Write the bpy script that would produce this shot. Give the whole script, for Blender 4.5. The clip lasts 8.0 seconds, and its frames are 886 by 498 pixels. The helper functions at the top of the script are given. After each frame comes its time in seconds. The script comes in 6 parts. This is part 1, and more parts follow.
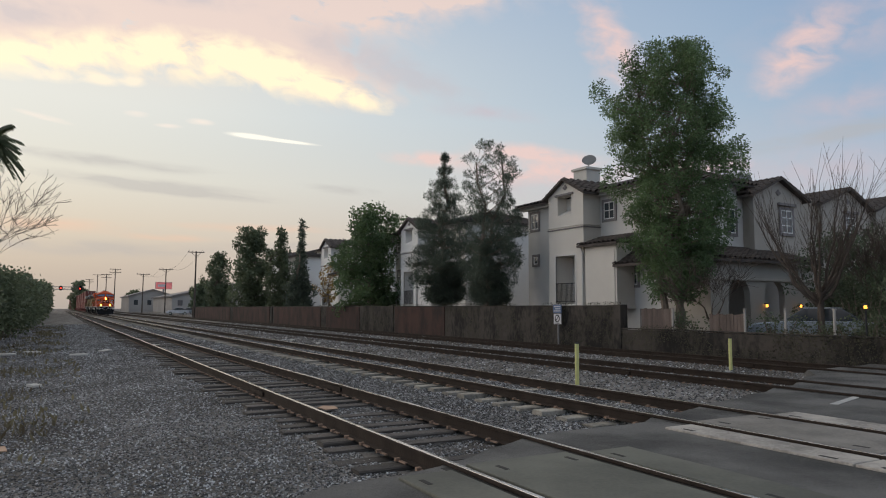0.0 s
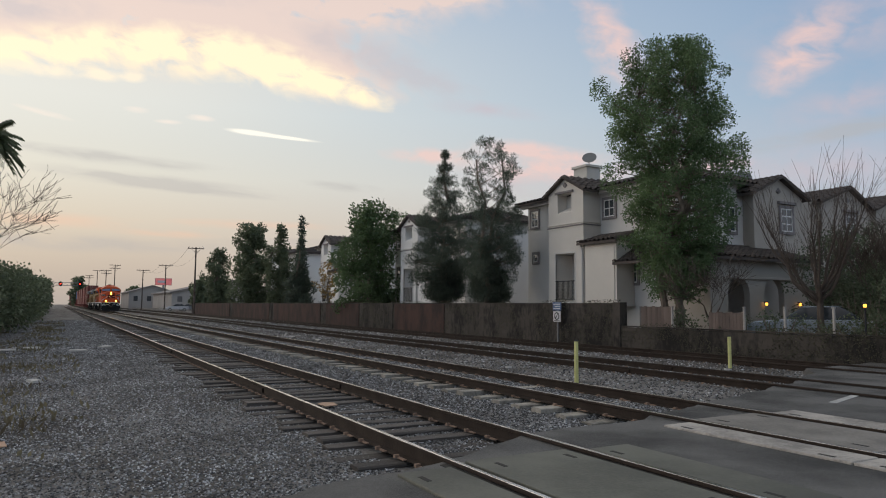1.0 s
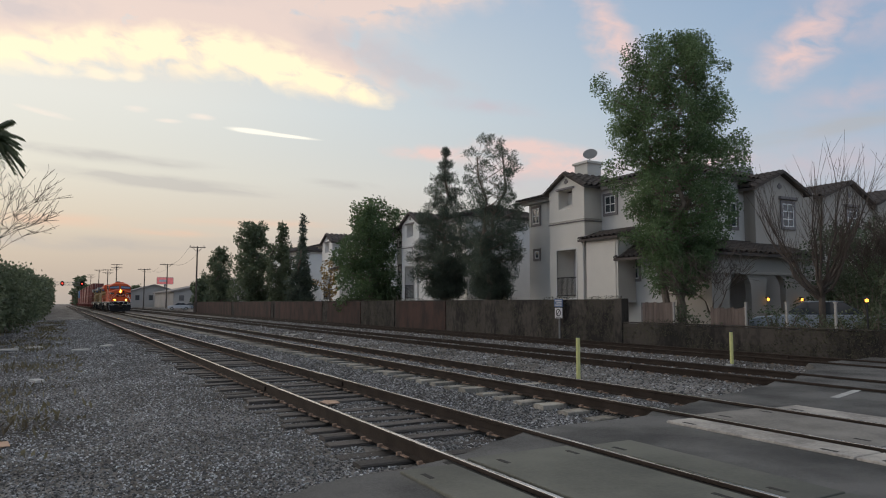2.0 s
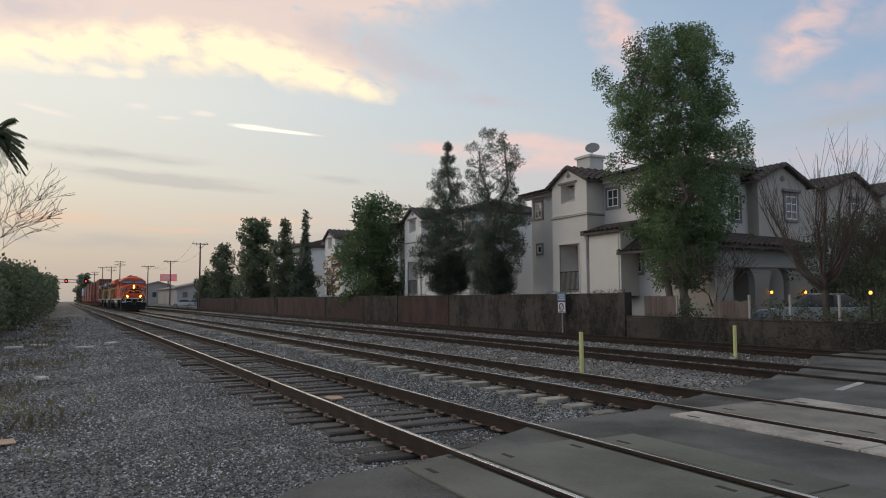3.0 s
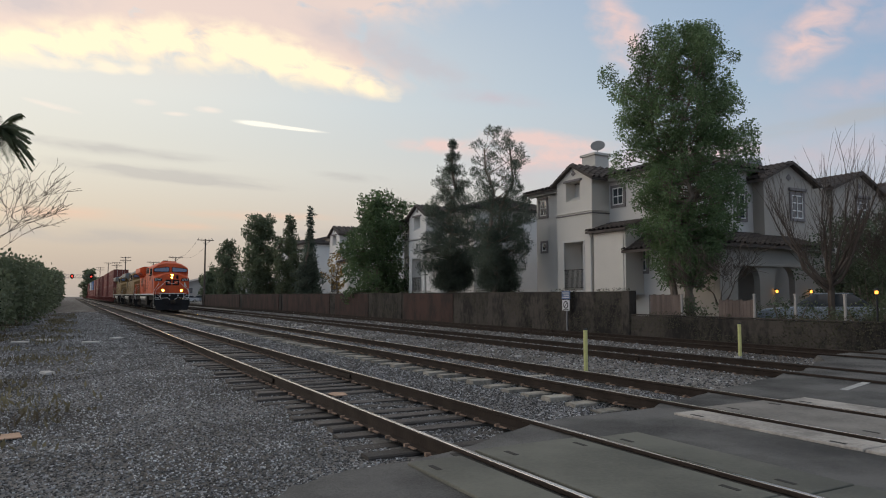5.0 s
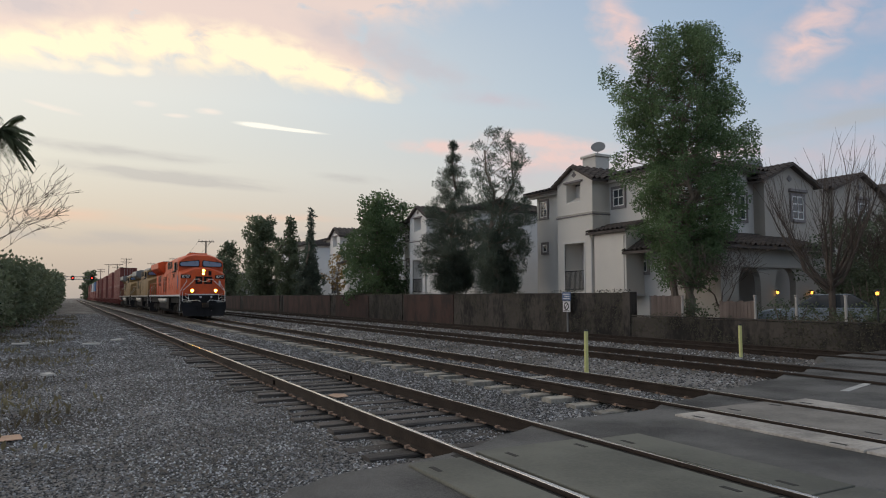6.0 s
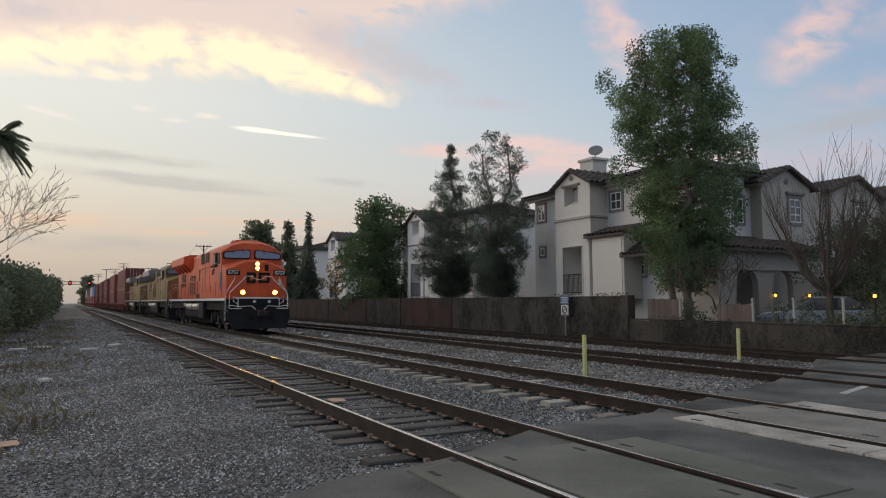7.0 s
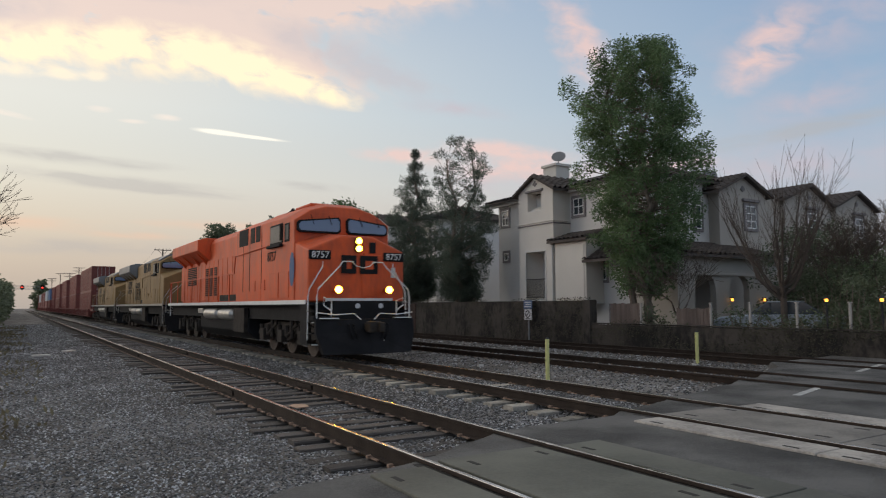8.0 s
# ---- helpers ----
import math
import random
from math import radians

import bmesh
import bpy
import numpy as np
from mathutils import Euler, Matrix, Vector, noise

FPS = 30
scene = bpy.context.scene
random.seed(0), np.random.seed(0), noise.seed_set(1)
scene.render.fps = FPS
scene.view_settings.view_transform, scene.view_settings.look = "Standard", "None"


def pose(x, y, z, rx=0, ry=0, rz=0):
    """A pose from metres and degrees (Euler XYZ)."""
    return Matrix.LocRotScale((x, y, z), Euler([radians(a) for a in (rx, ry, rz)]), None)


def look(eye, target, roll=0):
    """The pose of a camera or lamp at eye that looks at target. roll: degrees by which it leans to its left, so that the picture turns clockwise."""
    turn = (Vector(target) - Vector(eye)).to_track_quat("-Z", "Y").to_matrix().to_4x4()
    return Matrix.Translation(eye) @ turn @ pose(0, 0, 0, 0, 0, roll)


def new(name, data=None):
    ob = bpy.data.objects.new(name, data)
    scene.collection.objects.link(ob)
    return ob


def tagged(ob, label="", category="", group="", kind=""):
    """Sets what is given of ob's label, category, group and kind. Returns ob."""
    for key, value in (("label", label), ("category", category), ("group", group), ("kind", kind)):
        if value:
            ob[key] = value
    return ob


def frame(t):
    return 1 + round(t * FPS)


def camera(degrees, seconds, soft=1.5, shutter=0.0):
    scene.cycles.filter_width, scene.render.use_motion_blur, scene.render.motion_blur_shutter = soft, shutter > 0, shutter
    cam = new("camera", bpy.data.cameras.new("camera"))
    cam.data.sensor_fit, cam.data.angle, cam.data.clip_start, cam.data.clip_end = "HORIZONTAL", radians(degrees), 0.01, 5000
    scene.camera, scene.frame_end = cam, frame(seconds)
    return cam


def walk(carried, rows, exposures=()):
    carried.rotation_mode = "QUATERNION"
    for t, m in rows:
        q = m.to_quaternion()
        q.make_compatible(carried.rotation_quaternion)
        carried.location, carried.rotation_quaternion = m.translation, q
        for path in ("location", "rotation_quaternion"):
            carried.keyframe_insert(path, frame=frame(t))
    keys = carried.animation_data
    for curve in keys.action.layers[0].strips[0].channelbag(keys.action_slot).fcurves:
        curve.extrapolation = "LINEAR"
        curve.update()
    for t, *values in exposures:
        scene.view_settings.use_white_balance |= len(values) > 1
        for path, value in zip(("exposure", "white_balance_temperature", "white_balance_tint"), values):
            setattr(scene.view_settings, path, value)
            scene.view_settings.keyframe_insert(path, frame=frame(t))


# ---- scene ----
# World: z = 0 at the rail heads, +Y runs along the tracks away from the street, +X across them.
cam = camera(65.67, 8.0, 1.05, 0.3)
EYE = (0.0, 0.0, 1.482)
TURNS = (  # seconds, heading from +Y clockwise, tilt, roll, in degrees
    (0.0, 29.259, 4.987, 0.244),
    (0.5, 29.229, 4.853, 0.217),
    (1.0, 29.273, 4.750, 0.460),
    (1.5, 29.274, 4.664, 0.370),
    (3.0, 28.952, 4.109, -0.275),
    (3.5, 28.835, 3.999, -0.000),
    (4.0, 28.684, 3.962, -0.084),
    (4.5, 28.607, 3.875, 0.020),
    (6.0, 28.530, 3.999, 0.004),
    (6.5, 28.516, 4.166, -0.054),
    (7.0, 28.703, 4.324, -0.176),
    (7.5, 29.328, 4.496, -0.264),
    (7.6, 29.600, 4.537, -0.259),
    (7.7, 29.950, 4.577, -0.253),
    (7.8, 30.400, 4.617, -0.248),
    (7.9, 31.000, 4.658, -0.243),
    (8.0, 31.700, 4.698, -0.237))


def heading(yaw, tilt, roll):
    a, b = radians(yaw), radians(tilt)
    way = Vector((math.sin(a) * math.cos(b), math.cos(a) * math.cos(b), math.sin(b)))
    return look(EYE, Vector(EYE) + way, roll)


walk(cam, [(t, heading(a, b, c)) for t, a, b, c in TURNS], exposures=[(0.0, 0.1, 6680, 11), (8.0, 0.1, 6680, 11)])

# ---- world and light ----
SUN_AZ, SUN_EL = -42.0, -1.5


def build_world():
    world = bpy.data.worlds.new("dusk_sky")
    scene.world = world
    world.use_nodes = True
    nt = world.node_tree
    nt.nodes.clear()
    N, L = nt.nodes.new, nt.links.new

    def m(op, a, b=None, c=None, clamp=False):
        n = N("ShaderNodeMath")
        n.operation, n.use_clamp = op, clamp
        for i, v in enumerate((a, b, c)):
            if v is None:
                continue
            if isinstance(v, (int, float)):
                n.inputs[i].default_value = v
            else:
                L(v, n.inputs[i])
        return n.outputs[0]

    def mix(fac, a, b):
        n = N("ShaderNodeMix")
        n.data_type = "RGBA"
        for sock, v in ((n.inputs[0], fac), (n.inputs[6], a), (n.inputs[7], b)):
            if isinstance(v, (int, float)):
                sock.default_value = v
            elif isinstance(v, tuple):
                sock.default_value = (*v, 1)
            else:
                L(v, sock)
        return n.outputs[2]

    def ramp(fac, stops):
        n = N("ShaderNodeValToRGB")
        cr = n.color_ramp
        while len(cr.elements) < len(stops):
            cr.elements.new(0.5)
        for e, (p, c) in zip(cr.elements, stops):
            e.position, e.color = p, (*c, 1)
        L(fac, n.inputs[0])
        return n.outputs[0]

    tc = N("ShaderNodeTexCoord")
    sep = N("ShaderNodeSeparateXYZ")
    L(tc.outputs["Generated"], sep.inputs[0])
    x, y, z = sep.outputs
    deg = 57.29578
    az = m("MULTIPLY", m("ARCTAN2", x, y), deg)
    el = m("MULTIPLY", m("ARCSINE", z), deg)
    # base colours by height, warm around the set sun and blue away from it
    e01 = m("DIVIDE", m("ADD", el, 5.0), 60.0, clamp=True)
    warm = ramp(e01, [(0.083, (0.43, 0.38, 0.335)), (0.13, (0.53, 0.46, 0.385)), (0.19, (0.66, 0.585, 0.475)),
                      (0.25, (0.71, 0.69, 0.60)), (0.34, (0.68, 0.725, 0.705)), (0.50, (0.53, 0.61, 0.68)), (1.0, (0.56, 0.55, 0.53))])
    cool = ramp(e01, [(0.083, (0.42, 0.40, 0.42)), (0.17, (0.44, 0.45, 0.50)), (0.25, (0.40, 0.48, 0.58)),
                      (0.36, (0.285, 0.41, 0.565)), (0.50, (0.225, 0.345, 0.525)), (1.0, (0.48, 0.48, 0.48))])
    away = m("SUBTRACT", 0.5, m("MULTIPLY", m("COSINE", m("DIVIDE", m("SUBTRACT", az, -8.0), deg)), 0.5))
    side = m("MULTIPLY", m("POWER", away, 0.7), 2.2, clamp=True)
    col = mix(side, warm, cool)

    # cloud texture in angular space: drawn-out wisps and rounder puffs
    def angular(ka, ke, shear):
        comb = N("ShaderNodeCombineXYZ")
        L(m("MULTIPLY", az, ka), comb.inputs[0])
        L(m("ADD", m("MULTIPLY", el, ke), m("MULTIPLY", az, shear)), comb.inputs[1])
        return comb.outputs[0]

    long_way, round_way = angular(0.04, 0.2, 0.012), angular(0.085, 0.15, 0.02)

    def tex(way, scale, detail, dist, rough=0.55):
        n = N("ShaderNodeTexNoise")
        n.inputs["Scale"].default_value, n.inputs["Detail"].default_value = scale, detail
        n.inputs["Roughness"].default_value, n.inputs["Distortion"].default_value = rough, dist
        L(way, n.inputs["Vector"])
        return n.outputs["Fac"]
    puff = tex(round_way, 4.6, 7, 0.35, 0.54)
    wisp = tex(long_way, 6.0, 5, 0.5, 0.5)

    def blob(a0, e0, ra, re, turn=0.0):
        c, s = math.cos(radians(turn)), math.sin(radians(turn))
        da, de = m("SUBTRACT", az, a0), m("SUBTRACT", el, e0)
        u = m("DIVIDE", m("ADD", m("MULTIPLY", da, c), m("MULTIPLY", de, s)), ra)
        v = m("DIVIDE", m("SUBTRACT", m("MULTIPLY", de, c), m("MULTIPLY", da, s)), re)
        q = m("ADD", m("MULTIPLY", u, u), m("MULTIPLY", v, v))
        return m("POWER", 2.718, m("MULTIPLY", q, -1.0))

    def add(*vals):
        out = vals[0]
        for v in vals[1:]:
            out = m("ADD", out, v)
        return out

    def cloud(mask, t, lo, gain, ragged=3.0):
        rough = m("ADD", m("MULTIPLY", m("SUBTRACT", t, 0.5), ragged), 0.9)
        return m("MULTIPLY", m("SUBTRACT", m("MULTIPLY", mask, rough), lo), gain, clamp=True)

    # clouds: (azimuth, elevation, half length, half height, lean), in degrees
    # glow is an unseen bright sky patch, added to brighten west-facing walls
    glow = m("MULTIPLY", blob(-55, 10, 27, 15), 0.85)
    halo = m("MULTIPLY", blob(2, 17.6, 20, 4.5, 4), 0.35)
    veil = cloud(add(blob(-3, 21.2, 10, 1.8, 10), blob(8, 22.7, 9, 1.9, 3), blob(14.5, 21.6, 5, 1.9, -14), blob(21.8, 24.4, 4.8, 1.5, -8), blob(30, 25.2, 3, 0.9),
                     blob(4, 27, 26, 3), blob(4, 20.0, 13, 2.0, 4), blob(17, 19.6, 7, 1.8, -14)), puff, 0.06, 1.6, 3.4)
    bright = cloud(add(blob(-7, 16.6, 6, 1.2, 14), blob(2, 18.6, 6, 1.45, 10), blob(9.5, 19.3, 5.6, 1.6, 0), blob(15.8, 18.7, 4.6, 1.5, -12), blob(20.8, 17.6, 3.8, 0.85, -16)),
                   puff, 0.16, 1.25, 3.6)
    tufts = cloud(add(blob(2.3, 16.9, 1.3, 0.5), blob(4.4, 17.0, 1.0, 0.45), blob(-1.5, 16.6, 2.4, 0.6)), puff, 0.3, 1.6, 2.0)
    pink = cloud(add(blob(28.2, 12.4, 3.4, 0.6, -3), blob(36.2, 12.9, 4.6, 0.7, -7), blob(38, 11.3, 5.4, 1.1, -3), blob(43.3, 21.0, 4.2, 1.9, -62), blob(57.4, 18.7, 3.4, 1.7, 34),
                     blob(50, 11.2, 3, 0.7)), puff, 0.14, 1.1, 3.4)
    mauve = cloud(add(blob(61, 20.2, 7, 2.6, 12), blob(60.5, 14.8, 5, 1.2, 8), blob(58, 10.2, 9, 1.9), blob(38, 10.4, 7, 1.6), blob(33, 16.2, 4, 0.6, -6)), puff, 0.1, 0.85)
    shade = cloud(add(blob(21.5, 20.9, 5.4, 1.3, -15), blob(-3, 20.6, 4.5, 0.9, 8), blob(6, 23.6, 6, 0.7), blob(26.5, 18.8, 5, 0.9, -14)), puff, 0.12, 1.2)
    grey = cloud(add(blob(3, 10.9, 7, 0.42, -2), blob(5, 9.5, 7, 0.4, -2), blob(9, 8.9, 6, 0.3, -2), blob(20.7, 9.8, 2.6, 0.34, -4), blob(60, 12.8, 7, 0.6, 6), blob(2, 4.4, 9, 0.6), blob(22, 5.0, 8, 0.4)),
                 wisp, 0.12, 1.3, 2.4)
    low = cloud(add(blob(-1, 6.0, 5, 0.5), blob(7.4, 5.4, 3, 0.3), blob(14, 6.4, 6, 0.35), blob(26, 4.4, 9, 0.5)), wisp, 0.15, 1.1, 2.2)
    specks = cloud(add(blob(4.7, 14.6, 1.1, 0.28), blob(9.4, 14.5, 1.2, 0.28), blob(7, 14.0, 1.2, 0.2), blob(-1.2, 13.6, 2.2, 0.25, -8)), wisp, 0.3, 1.4, 2.0)
    trail = m("MULTIPLY", cloud(add(blob(13.3, 13.72, 1.5, 0.17, -3), blob(16.2, 13.5, 2.0, 0.11, -4)), wisp, 0.08, 2.6, 1.0), 0.95)
    col = mix(halo, col, (0.88, 0.80, 0.67))
    col = mix(m("MULTIPLY", veil, 0.75), col, (0.84, 0.64, 0.55))
    col = mix(m("MULTIPLY", shade, 0.55), col, (0.52, 0.50, 0.54))
    col = mix(m("MULTIPLY", mauve, 0.55), col, (0.55, 0.47, 0.52))
    col = mix(m("MULTIPLY", pink, 0.75), col, (0.82, 0.58, 0.53))
    col = mix(m("MULTIPLY", bright, 0.95), col, (1.06, 0.91, 0.64))
    col = mix(m("MULTIPLY", tufts, 0.7), col, (1.0, 0.88, 0.68))
    col = mix(m("MULTIPLY", grey, 0.5), col, (0.43, 0.42, 0.42))
    col = mix(m("MULTIPLY", low, 0.5), col, (0.80, 0.52, 0.38))
    col = mix(m("MULTIPLY", specks, 0.6), col, (0.95, 0.82, 0.72))
    col = mix(trail, col, (1.0, 0.97, 0.86))
    # added western patch, brighter than the sky in view
    col = mix(glow, col, (1.55, 1.4, 1.2))

    sky = N("ShaderNodeTexSky")
    sky.sky_type, sky.sun_disc = "NISHITA", False
    sky.sun_elevation, sky.sun_rotation = radians(SUN_EL), radians(SUN_AZ)
    b1, b2, both, out = N("ShaderNodeBackground"), N("ShaderNodeBackground"), N("ShaderNodeAddShader"), N("ShaderNodeOutputWorld")
    L(sky.outputs[0], b1.inputs[0])
    b1.inputs[1].default_value = 0.05
    L(col, b2.inputs[0])
    b2.inputs[1].default_value = 1.0
    L(b1.outputs[0], both.inputs[0]), L(b2.outputs[0], both.inputs[1]), L(both.outputs[0], out.inputs[0])


def build_sun():
    data = bpy.data.lights.new("sun", "SUN")
    data.energy, data.angle, data.color = 0.5, radians(40), (1.0, 0.87, 0.74)
    ob = new("sun", data)
    a, e = radians(SUN_AZ), radians(14)
    src = Vector((math.sin(a) * math.cos(e), math.cos(a) * math.cos(e), math.sin(e)))
    ob.matrix_world = look(src * 100, (0, 0, 0))


build_world()
build_sun()


# ---- materials ----
def mat(name, base, rough=0.8, metal=0.0, vary=0.25, scale=4.0, fine=40.0, bump=0.2, tint=None, streak=None, rnd=0.0, glow=0.0, spec=0.5, bumpd=0.02, thin=0.0, grains=False, span=0.18, world=False):
    """Principled surface with variation at two scales, relief, and a shift from object to object."""
    mt = bpy.data.materials.new(name)
    mt.use_nodes = True
    nt = mt.node_tree
    N, L = nt.nodes.new, nt.links.new
    bs = nt.nodes["Principled BSDF"]
    bs.inputs["Roughness"].default_value, bs.inputs["Metallic"].default_value = rough, metal
    bs.inputs["Specular IOR Level"].default_value = spec
    tc, geo = N("ShaderNodeTexCoord"), N("ShaderNodeNewGeometry")
    mp = N("ShaderNodeMapping")
    L(geo.outputs["Position"] if world else tc.outputs["Object"], mp.inputs[0])
    if streak:
        mp.inputs["Scale"].default_value = streak
    big, small = N("ShaderNodeTexNoise"), N("ShaderNodeTexNoise")
    for n, s, d in ((big, scale, 5), (small, fine, 4)):
        n.inputs["Scale"].default_value, n.inputs["Detail"].default_value = s, d
        L(mp.outputs[0], n.inputs["Vector"])

    def mth(op, a, b):
        n = N("ShaderNodeMath")
        n.operation = op
        for i, v in enumerate((a, b)):
            if isinstance(v, (int, float)):
                n.inputs[i].default_value = v
            else:
                L(v, n.inputs[i])
        return n.outputs[0]
    f = mth("ADD", mth("MULTIPLY", big.outputs["Fac"], 0.65), mth("MULTIPLY", small.outputs["Fac"], 0.35))
    cr = N("ShaderNodeValToRGB")
    lo = tuple(c * (1 - vary) for c in (tint or base))
    hi = tuple(min(1.0, c * (1 + vary)) for c in base)
    cr.color_ramp.elements[0].position, cr.color_ramp.elements[0].color = 0.5 - span, (*lo, 1)
    cr.color_ramp.elements[1].position, cr.color_ramp.elements[1].color = 0.5 + span, (*hi, 1)
    L(f, cr.inputs[0])
    out = cr.outputs[0]
    if rnd:
        hsv, info = N("ShaderNodeHueSaturation"), N("ShaderNodeObjectInfo")
        r = mth("ADD", mth("MULTIPLY", mth("ADD", info.outputs["Random"], geo.outputs["Random Per Island"]), rnd), 1.0 - rnd)
        L(r, hsv.inputs["Value"]), L(out, hsv.inputs["Color"])
        out = hsv.outputs[0]
    if grains:
        hsv = N("ShaderNodeHueSaturation")
        L(mth("ADD", mth("MULTIPLY", mth("POWER", geo.outputs["Random Per Island"], 3.0), 2.3), 0.15), hsv.inputs["Value"]), L(out, hsv.inputs["Color"])
        out = hsv.outputs[0]
    L(out, bs.inputs["Base Color"])
    if bump:
        b = N("ShaderNodeBump")
        b.inputs["Strength"].default_value, b.inputs["Distance"].default_value = bump, bumpd
        L(small.outputs["Fac"], b.inputs["Height"]), L(b.outputs[0], bs.inputs["Normal"])
    rr = mth("ADD", mth("MULTIPLY", mth("SUBTRACT", small.outputs["Fac"], 0.5), 0.3), rough)
    L(rr, bs.inputs["Roughness"])
    if thin:
        tr, mx = N("ShaderNodeBsdfTranslucent"), N("ShaderNodeMixShader")
        L(out, tr.inputs[0])
        mx.inputs[0].default_value = thin
        L(bs.outputs[0], mx.inputs[1]), L(tr.outputs[0], mx.inputs[2]), L(mx.outputs[0], nt.nodes["Material Output"].inputs[0])
    if glow:
        bs.inputs["Emission Color"].default_value = (*base, 1)
        bs.inputs["Emission Strength"].default_value = glow
    return mt


def glass(name, tint=(0.05, 0.06, 0.07)):
    mt = bpy.data.materials.new(name)
    mt.use_nodes = True
    bs = mt.node_tree.nodes["Principled BSDF"]
    bs.inputs["Base Color"].default_value = (*tint, 1)
    bs.inputs["Roughness"].default_value, bs.inputs["Specular IOR Level"].default_value = 0.06, 0.9
    return mt


